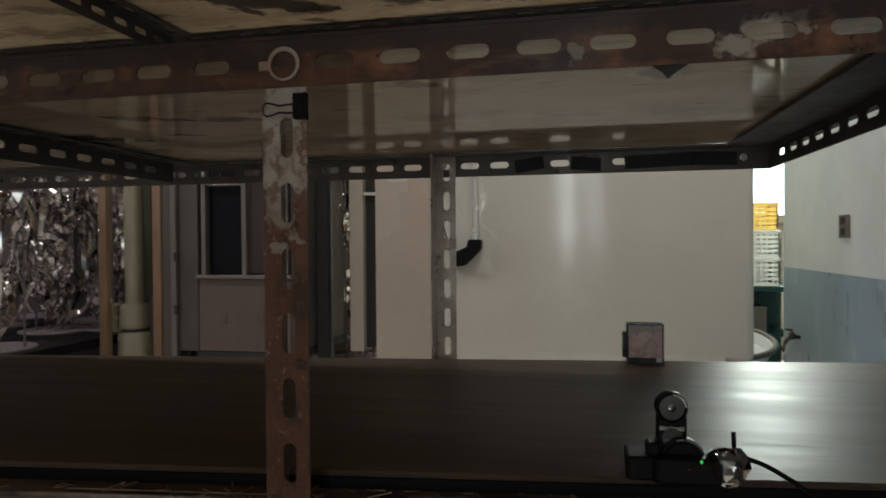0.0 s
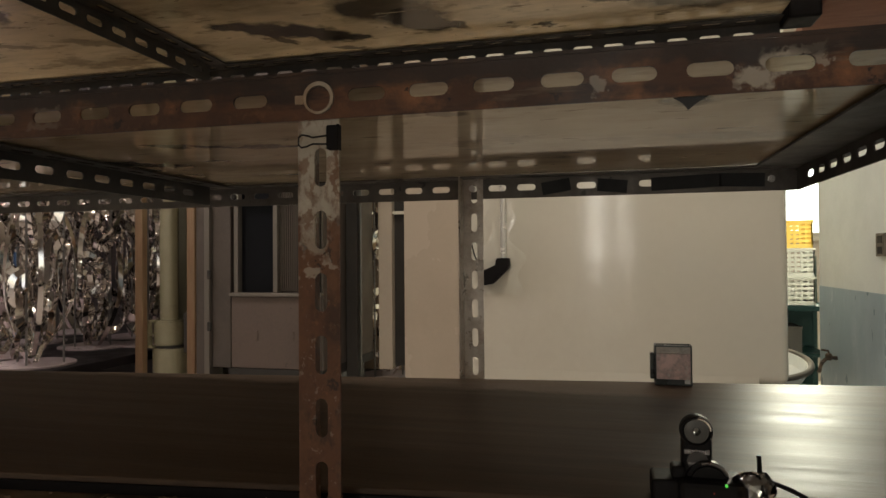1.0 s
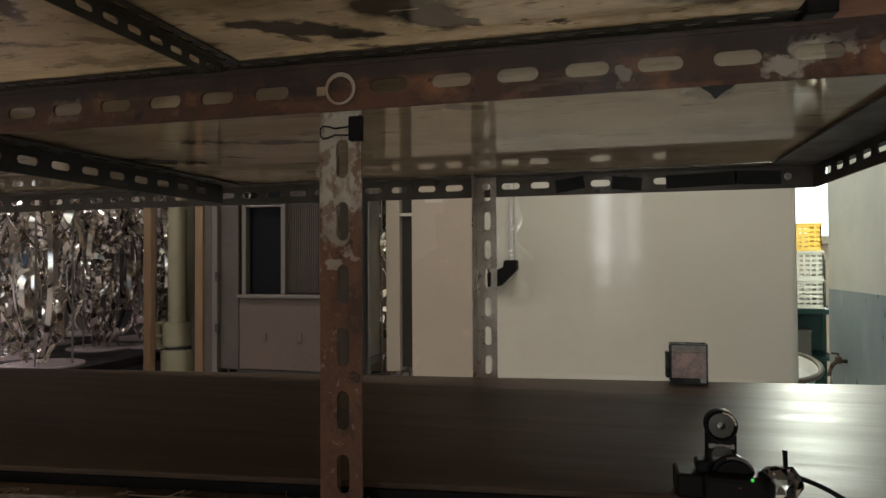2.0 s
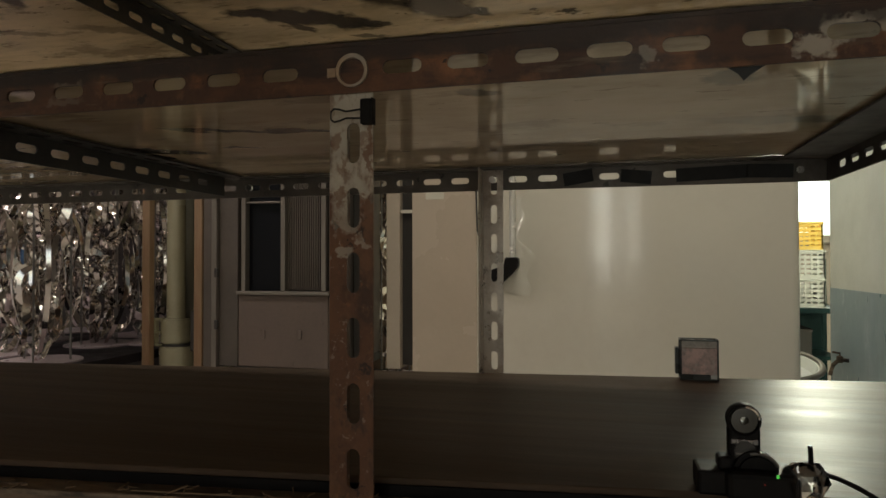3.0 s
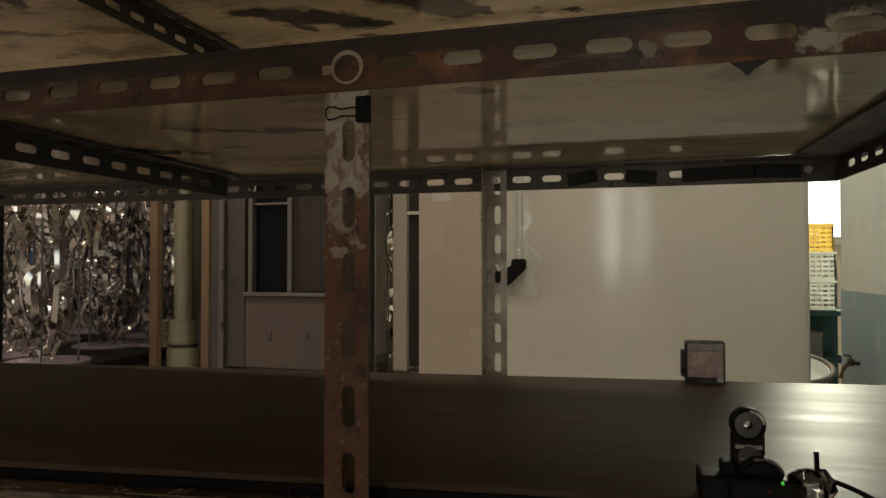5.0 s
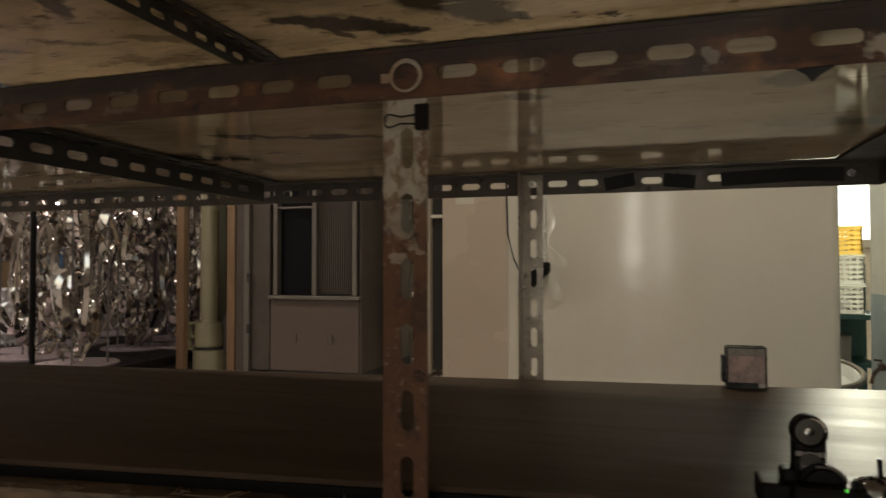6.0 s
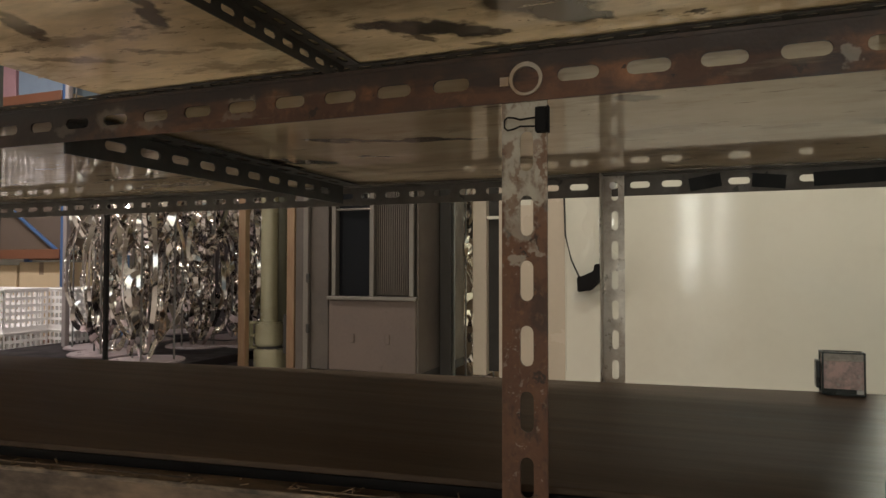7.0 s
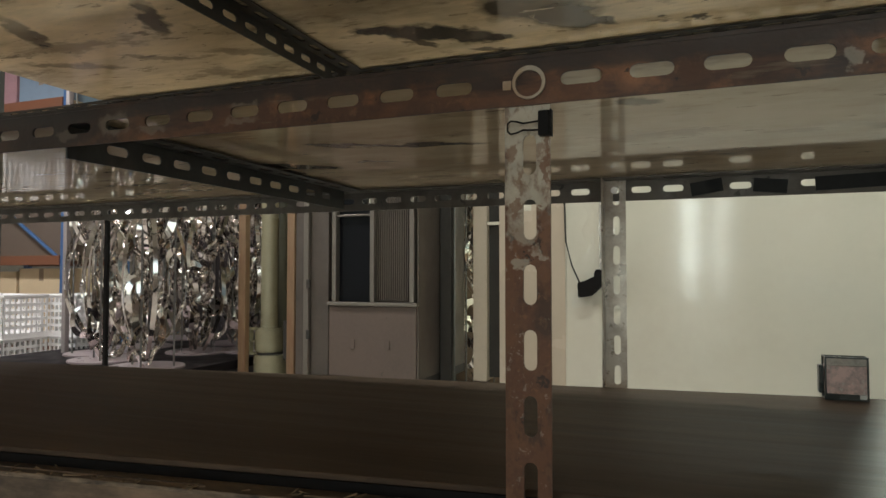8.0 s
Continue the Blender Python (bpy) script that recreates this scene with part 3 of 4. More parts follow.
part("back_beam", angle_bar((-2.1, YB, MID - 0.003), X, NZ, NY, 2.4446, 1.18, pitch=0.0588), BEAM_GREY, rack, "dark slotted back beam")
part("side_beam", angle_bar((XL, YF + 0.006, MID - 0.003), Y, NZ, X, YB - YF - 0.052, 1.28, pitch=0.0601), DARK_STEEL, rack, "dark slotted side beam")
part("side_beam", angle_bar((XR, YF + 0.046, MID - 0.003), Y, NZ, X, YB - YF - 0.0430, 0.6), DARK_STEEL, rack, "dark slotted side beam")
part("shelf", box(XL - 0.02, XR + 0.02, YF + 0.0035, YB + 0.004, MID, MID + 0.009, 0.001), PLY, rack, "varnished plywood shelf with dark stains and painted-in shade")
part("shelf", box(-2.1, XL - 0.024, YF + 0.004, YB + 0.004, MID, MID + 0.009, 0.001), PLY, rack, "varnished plywood shelf with dark stains and painted-in shade")
# upper level
part("back_beam", angle_bar((-2.1, YB, UP - 0.003), X, NZ, NY, 2.42, 1.3), DARK_STEEL, rack, "dark slotted back beam")
part("side_beam", angle_bar((XL, -0.40, UP - 0.003), Y, NZ, X, YB + 0.355, 0.6), DARK_STEEL, rack, "dark slotted side beam")
part("corner_plate", box(0.318, 0.372, YB - 0.07, YB - 0.004, UP - 0.02, UP + 0.06, 0.004), BLACK, rack, "dark corner plate")
part("side_plate", box(0.266, XR - 0.0002, YF + 0.05, YB - 0.046, MID - 0.0065, MID - 0.0030, 0.0006), DARK_STEEL, rack, "dark plate under the shelf's end")
# its unseen front reaches out to shade the beam from the ceiling tube
part("shelf", box(-1.572, 0.316, -0.42, YB + 0.006, UP, UP + 0.014, 0.002), PLY_TOP, rack, "varnished plywood shelf with dark stains and painted-in shade")
part("shelf", box(0.374, 1.1, -0.42, YB + 0.36, UP, UP + 0.014, 0.002), PLY_RED, rack, "reddish plywood shelf")
# black tape over some of the back beam's holes
for x0, x1, z0, tilt in ((-0.118, -0.062, 1.436, 9), (-0.010, 0.046, 1.434, -6), (0.090, 0.215, 1.436, 2), (0.212, 0.290, 1.437, -2)):
    cx = (x0 + x1) / 2
    part("tape", box(x0 - cx, x1 - cx, -0.0008, 0.0008, -0.0125, 0.0125, turn=Matrix.Translation((cx, YB - 0.0045, z0 + 0.0125)) @ Matrix.Rotation(radians(-tilt), 4, "Y")), TAPE, rack, "strip of black tape")
torn = bmesh.new()
torn_pts = [(0.061, 1.4405), (0.089, 1.4405), (0.084, 1.4375), (0.079, 1.4345), (0.073, 1.4295), (0.069, 1.4350)]
front, rear = ([torn.verts.new((px, YF + dy, pz)) for px, pz in torn_pts] for dy in (0.0032, 0.0040))
torn.faces.new(front)
torn.faces.new(rear[::-1])
for k in range(6):
    torn.faces.new((front[k], rear[k], rear[(k + 1) % 6], front[(k + 1) % 6]))
part("tape", torn, TAPE, rack, "torn end of dark tape under the front beam")
# bolts
for bx, by, bz in ((-0.258, YB - 0.0075, 1.449), (0.30, YB - 0.005, 1.449), (-0.80, YB - 0.005, 1.449)):
    part("bolt", cylinder((bx, by - 0.006, bz), 0.0075, 0.008, 6, axis="y", bevel=0.001), BRUSHED, rack, "hexagon bolt head")

# ---- binder clip on the post ----
clip = thing("binder_clip", (-0.245, YF, 1.420), "black binder clip with wire levers on the rusty post", "clip")
bm = box(-0.2485, -0.2375, YF - 0.006, YF + 0.0025, 1.4105, 1.4335, 0.0015)
box(-0.2375, -0.2363, YF - 0.0065, YF + 0.003, 1.4100, 1.4340, 0.0004, bm=bm)
part("clip_body", bm, BLACK, clip, "black spring steel body")
for z0, s in ((1.4225, 1), (1.4165, -1)):
    pts = [(-0.2480, YF - 0.006, z0 + 0.001 * s), (-0.262, YF - 0.005, z0), (-0.268, YF - 0.005, z0 + 0.0022 * s), (-0.2735, YF - 0.005, z0 + 0.0030 * s), (-0.2765, YF - 0.005, z0 + 0.0005 * s), (-0.2765, YF - 0.005, 1.4195)]
    part("wire_lever", tube(pts, 0.0009, 8), BLACK, clip)

# ---- bench under the rack's shelf ----
BENCH = 1.0745
TURN_B = math.atan(0.102)
bench_at = Matrix.Translation((0, 0.628, 0)) @ Matrix.Rotation(TURN_B, 4, "Z")
bench = thing("workbench", (-0.4, 0.95, 0), "long workbench with a dark brown laminate top", "workbench")
part("tabletop", box(-2.4, 0.95, 0.011, 0.628, BENCH - 0.011, BENCH, 0.002, turn=bench_at), LAMINATE, bench, "dark brown laminate board with faint grain")
part("apron", box(-2.4, 0.9, 0.0065, 0.0106, BENCH - 0.13, BENCH - 0.006, 0.001, turn=bench_at), BLACK, bench, "black recessed apron")
bm = box(-2.4, 0.9, -0.024, 0.0063, BENCH - 0.020, BENCH - 0.0165, 0.001)
box(-2.4, 0.9, -0.024, -0.0205, BENCH - 0.064, BENCH - 0.0202, bm=bm)
bmesh.ops.transform(bm, matrix=bench_at, verts=bm.verts)
part("front_rail", bm, RUST_DARK, bench, "dark rusty steel rail")
WORN_EDGE = material("worn_brown_edge", (0.19, 0.14, 0.10), 0.5, 0.2, 0.5, 14, 160, 0.6, (0.035, 0.026, 0.02), 0.5, stretch=(0.3, 1, 1), sharp=0.05)
part("worn_edge", box(-2.4, 0.9, -0.0275, -0.0242, BENCH - 0.0215, BENCH - 0.0160, 0.0012, turn=bench_at), WORN_EDGE, bench, "pale worn edge of the rail")
for u0, u1, v in ((-1.05, -0.62, -0.012), (-0.50, -0.24, -0.016), (-0.16, 0.25, -0.010)):
    part("scraped_edge", box(u0, u1, v - 0.0012, v + 0.0010, BENCH - 0.0166, BENCH - 0.0152, 0.0004, turn=bench_at), WORN_EDGE, bench, "pale scraped ridge")
random.seed(3)
crumbs = bmesh.new()
for k in range(90):
    m = bench_at @ Matrix.Translation((random.uniform(-0.95, 0.1), random.uniform(-0.028, 0.002), BENCH - 0.0152)) @ Euler((random.uniform(-0.3, 0.3), random.uniform(-0.3, 0.3), random.random() * 6)).to_matrix().to_4x4()
    box(-0.022 * random.random() ** 2 - 0.001, 0.002, -0.0006, 0.0006, -0.0008, 0.0004, bm=crumbs, turn=None)
    bmesh.ops.transform(crumbs, matrix=m, verts=crumbs.verts[-8:])
crumb_me = bpy.data.meshes.new("splinters")
crumbs.to_mesh(crumb_me)
crumbs.free()
crumb_me.materials.append(material("dusty_splinters", (0.20, 0.14, 0.09), 0.7))
tagged(new("splinters", crumb_me), "scattered pale splinters and chips on the rusty rail", "debris", kind="stuff")
for lx in (-2.3, 0.85):
    for ly in (0.03, 0.55):
        bm = box(lx, lx + 0.05, ly, ly + 0.05, 0, BENCH - 0.0115, 0.003, turn=bench_at)
        part("leg", bm, DARK_STEEL, bench)

# ---- small see-through box on the bench ----
def small_box():
    ob = thing("acrylic_box", (0.12, 1.245, BENCH), "small clear acrylic box with mottled pink filling", "box")
    x0, x1, y0, y1, z0, z1 = 0.090, 0.1515, 1.238, 1.266, BENCH + 0.0020, BENCH + 0.071
    part("filling", box(x0 + 0.001, x1 - 0.001, y0 + 0.001, y1 - 0.001, z0 + 0.0085, z1 - 0.014, 0.001), PINK_FOAM, ob, "mottled pink filling")
    part("lid", box(x0 + 0.001, x1 - 0.001, y0 + 0.001, y1 - 0.001, z1 - 0.0138, z1 - 0.001, 0.001), LID, ob, "frosted lid")
    part("box_base", box(x0 + 0.001, x1 - 0.012, y0 + 0.001, y1 - 0.001, z0 + 0.0005, z0 + 0.0083, 0.0005), EDGE_DARK, ob, "dark base")
    part("base_chip", box(x1 - 0.0115, x1 - 0.002, y0 + 0.001, y1 - 0.002, z0 + 0.0005, z0 + 0.0083, 0.0005), ENAMEL, ob, "white chip in the base")
    e = 0.0013
    bm = bmesh.new()
    for zz in (z0, z1):
        for yy in (y0, y1):
            box(x0 - e, x1 + e, yy - e, yy + e, zz - e, zz + e, bm=bm)
        for xx in (x0, x1):
            box(xx - e, xx + e, y0, y1, zz - e, zz + e, bm=bm)
    for xx in (x0, x1):
        for yy in (y0, y1):
            box(xx - e, xx + e, yy - e, yy + e, z0, z1, bm=bm)
    part("edge_frame", bm, EDGE_DARK, ob, "dark cut edges")
    part("latch", box(x0 - 0.009, x0 - 0.0018, y0 + 0.004, y0 + 0.024, z0 + 0.008, z1 - 0.014, 0.002), EDGE_DARK, ob, "dark side latch")


small_box()


GREY_CAP = material("dull_grey_cap", (0.042, 0.040, 0.034), 0.4, 0.2, 0.25, 40, 180, 0.2)


# ---- small device with a round head on the bench ----
def device():
    ob = thing("clamp_light_device", (0.09, 0.66, BENCH), "small black device with round metal head and green light", "device")
    part("body", box(0.045, 0.078, 0.635, 0.675, BENCH, BENCH + 0.0225, 0.003), BLACK, ob, "black plastic block")
    part("base", box(0.068, 0.128, 0.625, 0.672, BENCH, BENCH + 0.0252, 0.005), BLACK, ob)
    neck = box(0.0735, 0.1010, 0.650, 0.664, BENCH + 0.022, BENCH + 0.0595, 0.003)
    part("neck", neck, BLACK, ob, "dark flat tongue")
    part("neck_band", box(0.0755, 0.0985, 0.6485, 0.6502, BENCH + 0.0445, BENCH + 0.0490, 0.0006), DARK_METAL, ob, "bright worn band")
    part("neck_band", box(0.0790, 0.0985, 0.6470, 0.6502, BENCH + 0.0350, BENCH + 0.0375, 0.0006), DARK_METAL, ob, "bright worn band")
    part("knob", cylinder((0.096, 0.640, BENCH + 0.0205), 0.0195, 0.016, 32, axis="y", bevel=0.004), BLACK, ob, "black round knob", smooth=True)
    part("knob_rim", tube([(0.096 + 0.0185 * math.cos(a), 0.640, BENCH + 0.0205 + 0.0185 * math.sin(a)) for a in np.linspace(0.45, 1.9, 16)], 0.0016, 8), DARK_METAL, ob, "bright arc along the rim")
    part("head", lathe((0.087, 0.655, BENCH + 0.0660), [(0.0118, -0.004), (0.0128, -0.0068), (0.0144, -0.0062), (0.0150, -0.004), (0.0150, 0.005), (0.0118, 0.0068)]), BLACK, ob, "black round head", smooth=True)
    part("head_disc", lathe((0.087, 0.655, BENCH + 0.0660), [(0.0032, -0.0048), (0.0038, -0.0056), (0.0112, -0.0052), (0.0117, -0.004), (0.0117, 0.006), (0.0032, 0.006)]), GREY_CAP, ob, "dull grey disc with a small hole", smooth=True)
    part("collar", cylinder((0.0875, 0.6475, BENCH + 0.0380), 0.0125, 0.010, 28, axis="y", bevel=0.003), DARK_STEEL, ob, "worn dark collar", smooth=True)
    part("hinge", box(0.0630, 0.0760, 0.640, 0.660, BENCH + 0.0220, BENCH + 0.0345, 0.003), BLACK, ob, "black hinge block")
    # a metal arc stands in for the highlight on the head's rim
    part("head_glint", tube([(0.087 + 0.0128 * math.cos(a), 0.6488, BENCH + 0.0660 + 0.0128 * math.sin(a)) for a in np.linspace(0.1, 1.5, 16)], 0.0013, 8), BRUSHED, ob, "bright arc along the rim")
    part("green_light", box(0.1080, 0.1101, 0.6235, 0.626, BENCH + 0.0232, BENCH + 0.0256, 0.0004), LED, ob, "lit green indicator")
    part("red_light", box(0.098, 0.0993, 0.6240, 0.626, BENCH + 0.0160, BENCH + 0.0173, 0.0003), LED_RED, ob, "dim red indicator")
    random.seed(7)
    bm = bmesh.new()
    bmesh.ops.create_icosphere(bm, subdivisions=2, radius=0.019, matrix=Matrix.Translation((0.134, 0.640, BENCH + 0.0175)))
    for v in bm.verts:
        v.co += Vector((random.uniform(-1, 1), random.uniform(-1, 1), random.uniform(-0.6, 0.6))) * 0.0035
        v.co.z = max(v.co.z, BENCH)
    part("crystal_knob", bm, CRYSTAL, ob, "faceted clear knob")
    part("antenna", tube([(0.143, 0.655, BENCH + 0.0168), (0.143, 0.655, BENCH + 0.0336), (0.1425, 0.655, BENCH + 0.0454)], 0.0022, 8), BLACK, ob)
    cable = [(0.147 + 0.052 * f, 0.65 - 0.035 * f, BENCH + 0.0022 + 0.021 * max(0.0, 1 - f ** 1.9)) for f in np.linspace(0, 1, 12)] + [(0.215, 0.610, BENCH + 0.0022)]
    part("cable", tube(cable, 0.0022, 8), BLACK, ob, "thin black cable")


device()


# ---- large white cabinet behind the rack ----
def cabinet():
    y0, y1 = 4.0, 4.34
    x0, x1 = -1.252, 0.99
    ob = thing("white_cabinet", (-0.2, 4.4, 0), "tall white sheet-metal cabinet with a hanging lever handle", "cabinet")
    part("body", box(x0, x1, y0, y1, 0.585, 2.75, 0.045, seg=5), WHITE_PAINT, ob, "glossy white sheet metal", smooth=True)
    part("side_strip", box(-1.425, -1.333, y0 + 0.005, y1, 0.60, 2.75, 0.004), STRIP_PAINT, ob, "narrow cream upright")
    part("gap_seal", box(-1.333, x0 + 0.02, y0 + 0.06, y1 - 0.05, 0.62, 2.70), DARK_GAP, ob, "dark gap")
    part("gap_bridge", box(-1.335, x0 + 0.03, y0 + 0.02, y0 + 0.05, 1.595, 1.615), WHITE_PAINT, ob)
    part("seam", box(-0.83, -0.824, y0 - 0.004, y0 + 0.01, 0.66, 2.7, 0.002), WHITE_PAINT, ob, "raised vertical seam")
    part("left_panel", box(x0 + 0.004, -0.831, y0 - 0.003, y0 + 0.02, 0.46, 2.70, 0.002), SHADED_CREAM, ob, "cream panel beside the seam, its shade painted in")
    part("dark_upright", box(-1.69, -1.61, y0 + 0.10, y0 + 0.19, 0.0, 2.75, 0.006), DARK_GAP, ob, "dark upright bar")
    part("top_rail", box(-1.69, x1 - 0.1, y0 + 0.10, y0 + 0.19, 2.75, 2.80, 0.004), DARK_GAP, ob)
    film, cols, rows = bmesh.new(), 16, 26
    random.seed(19)
    grid = []
    for a in range(cols + 1):
        column = []
        for b in range(rows + 1):
            fx, fz = a / cols, b / rows
            wide = 0.11 + 0.04 * math.sin(7 * fz) + 0.03 * math.sin(19 * fz + 1)
            fold = 0.5 * 0.004 * abs(math.sin(9 * fx + 6 * fz)) + 0.0015 * abs(math.sin(15 * fx - 11 * fz + 2)) + random.uniform(0, 0.001)
            column.append(film.verts.new((-0.66 + (fx - 0.45) * 2 * wide + 0.03 * fz, y0 - 0.0015 - fold * min(1, 6 * fx * (1 - fx)), 1.10 + 0.68 * fz - 0.06 * abs(fx - 0.5))))
        grid.append(column)
    for a in range(cols):
        for b in range(rows):
            film.faces.new((grid[a][b], grid[a + 1][b], grid[a + 1][b + 1], grid[a][b + 1]))
    part("film_patch", film, SHEET, ob, "crumpled glossy film behind the handle", smooth=True)
    part("base", box(x0 + 0.005, x1 - 0.16, y0 + 0.0005, y1 - 0.02, 0.12, 0.63, 0.004), WHITE_PAINT, ob, "white skirt")
    for cx in (x0 + 0.3, x1 - 0.3):
        for cy in (y0 + 0.1, y1 - 0.1):
            part("castor", cylinder((cx - 0.03, cy, 0.07), 0.07, 0.06, 20, axis="x", bevel=0.008), BLACK, ob)
    part("handle_tube", tube([(-0.600, y0 - 0.06, 1.30), (-0.600, y0 - 0.06, 2.05), (-0.600, y0 - 0.02, 2.12), (-0.600, y0 + 0.01, 2.13)], 0.019, 16), SILVER, ob, "silver tube", smooth=True)
    bm = bmesh.new()
    outline = [(-0.748, 1.232), (-0.695, 1.238), (-0.645, 1.262), (-0.645, 1.308), (-0.566, 1.308), (-0.566, 1.25), (-0.668, 1.150), (-0.744, 1.140)]
    a = [bm.verts.new((px, y0 - 0.085, pz)) for px, pz in outline]
    b = [bm.verts.new((px, y0 - 0.001, pz)) for px, pz in outline]
    bm.faces.new(a)
    bm.faces.new(list(reversed(b)))
    for k in range(len(a)):
        j = (k + 1) % len(a)
        bm.faces.new((a[k], b[k], b[j], a[j]))
    bmesh.ops.bevel(bm, geom=bm.edges[:], offset=0.006, segments=2, affect="EDGES")
    part("elbow", bm, BLACK, ob, "black rubber elbow")
    part("cord", tube([(-0.738, y0 - 0.05, 1.23), (-0.785, y0 - 0.04, 1.33), (-0.823, y0 - 0.03, 1.48), (-0.832, y0 - 0.02, 1.75), (-0.835, y0 - 0.005, 2.0)], 0.0055, 8), DARK_GAP, ob, "thin dark cord")
    for k, (sx, sz) in enumerate(((-1.16, 1.675),)):
        part("sticker", box(sx, sx + 0.12, y0 - 0.0045, y0 - 0.003, sz, sz + 0.05), WHITE_PAINT, ob, "small white sticker")


cabinet()


# ---- polished steel stands ----
def sculpture(at, seed, oval=(0.235, 0.50), middle=1.21):
    random.seed(seed)
    ax, ay, az = at
    ob = thing("steel_sculpture", at, "mirror-polished steel sculpture of nested ovals on a round base", "sculpture", "polished steel sculptures")
    part("base_disc", cylinder((ax, ay, az), 0.235, 0.012, 40, bevel=0.003), DISC, ob, "mauve-grey round base plate")
    for dx, dy in ((-0.13, 0.02), (0.06, -0.10), (0.16, 0.07)):
        part("rod", cylinder((ax + dx, ay + dy, az + 0.012), 0.0065, 2.35, 10), DARK_METAL, ob)
    for tier, (mid, half_w, half_h) in enumerate(((middle, oval[0], oval[1]), (middle + 0.62, oval[0] * 0.95, oval[1] * 0.8))):
        for leaf in range(3):
            yaw = radians(leaf * 60 + 35 + random.uniform(-14, 14) + tier * 20)
            e1, nrm, up = Vector((math.cos(yaw), math.sin(yaw), 0)), Vector((-math.sin(yaw), math.cos(yaw), 0)), Vector((0, 0, 1))
            centre = Vector((ax, ay, mid + random.uniform(-0.05, 0.05)))
            steps = 44
            pts, acr = [], []
            for k in range(steps):
                a = 2 * math.pi * k / steps
                pinch = 1 - 0.55 * max(0, -math.sin(a)) ** 2
                pts.append(centre + e1 * (half_w * pinch * math.cos(a)) + up * (half_h * math.sin(a)))
                acr.append(nrm + e1 * (0.9 * math.sin(2 * a + leaf)) + up * 0.4 * math.cos(3 * a))
            part("oval_band", ribbon(pts, acr, 0.030, 0.003, closed=True), CHROME, ob, smooth=True)
            # curls and rings cut from sheet, in the leaf's plane or twisted out of it
            for s in range(7):
                r0 = random.choice((0.045, 0.06, 0.08, 0.10, 0.13))
                h = random.uniform(-0.78, 0.85)
                sc = centre + e1 * random.uniform(-0.72, 0.72) * half_w * (1 - 0.5 * h * h) + up * h * half_h + nrm * random.uniform(-0.05, 0.05)
                a0, span, lean = random.uniform(0, 6.28), random.uniform(3.4, 5.9), random.uniform(-0.3, 0.3)
                tall = random.uniform(1.0, 1.5)
                pts, acr, wid = [], [], []
                for k in range(22):
                    f = k / 21
                    a = a0 + span * f
                    r = r0 * (1 - 0.35 * f)
                    pts.append(sc + e1 * (0.85 * r * math.cos(a)) + up * (tall * r * math.sin(a)) + nrm * (0.06 * (f - 0.5)))
                    tw = lean + 0.45 * math.sin(4 * f + s)
                    acr.append((e1 * math.cos(a) + up * math.sin(a)) * math.cos(tw) + nrm * math.sin(tw))
                    wid.append(0.006 + (0.2 * r0 + 0.028) * math.sin(math.pi * f) ** 0.7)
                part("cut_plate", ribbon(pts, acr, wid, 0.0025), CHROME, ob, smooth=True)
            # dished mirror discs
            for s in range(2):
                h = random.uniform(-0.6, 0.7)
                sc = centre + e1 * random.uniform(-0.6, 0.6) * half_w + up * h * half_h + nrm * random.uniform(-0.05, 0.05)
                rim, tilt = random.uniform(0.03, 0.055), random.uniform(-0.6, 0.6)
                face = (nrm * math.cos(tilt) + e1 * math.sin(tilt)).normalized()
                u = face.cross(up).normalized()
                w = u.cross(face)
                dish = bmesh.new()
                loops = [[dish.verts.new(sc + (u * math.cos(a) + w * 1.25 * math.sin(a)) * rim * q + face * (0.35 * rim * q * q + d)) for a in np.linspace(0, 2 * math.pi, 18, endpoint=False)] for q, d in ((0.12, 0), (0.6, 0), (1, 0), (1, 0.003), (0.6, 0.003), (0.12, 0.003))]
                for m in range(6):
                    p0, p1 = loops[m], loops[(m + 1) % 6]
                    for k in range(18):
                        dish.faces.new((p0[k], p0[(k + 1) % 18], p1[(k + 1) % 18], p1[k]))
                part("dished_disc", dish, CHROME, ob, smooth=True)
    return ob


platform_z = 0.69
plat = thing("display_platform", (-3.5, 3.9, 0), "low dark painted platform under the sculptures", "platform")
part("deck", box(-4.75, -3.04, 2.85, 5.0, platform_z - 0.06, platform_z, 0.006), PLATFORM, plat)
for px in (-4.6, -3.15):
    for py in (2.95, 4.8):
        part("leg", box(px - 0.04, px + 0.04, py - 0.04, py + 0.04, 0, platform_z - 0.06, 0.004), DARK_STEEL, plat)
SCULPT = [sculpture((-3.34, 3.22, platform_z), 27), sculpture((-3.87, 3.40, platform_z), 12), sculpture((-3.30, 4.22, platform_z), 13)]
for k, (sx, sy, turn) in enumerate(((-4.25, 4.1, 40), (-3.72, 4.62, 115), (-4.5, 4.75, 250), (-4.22, 3.66, 200), (-3.60, 4.0, 75))):
    copy_thing(SCULPT[k % 3], pose(sx, sy, platform_z, 0, 0, turn))
low = thing("plinth", (-1.65, 4.85, 0), "low dark plinth under a steel sculpture", "platform")
part("deck", box(-1.94, -1.34, 4.56, 5.14, 0.0, 0.40, 0.006), PLATFORM, low)
copy_thing(SCULPT[1], pose(-1.65, 4.84, 0.40, 0, 0, 70))

# ---- dark post beside the sculptures ----
post = thing("steel_post", (-3.13, 2.72, 0), "slender black steel post", "post")
part("shaft", box(-3.141, -3.119, 2.709, 2.731, 0.01, 2.7, 0.003), BLACK, post)
part("foot_plate", box(-3.19, -3.07, 2.66, 2.78, 0, 0.01, 0.002), BLACK, post)


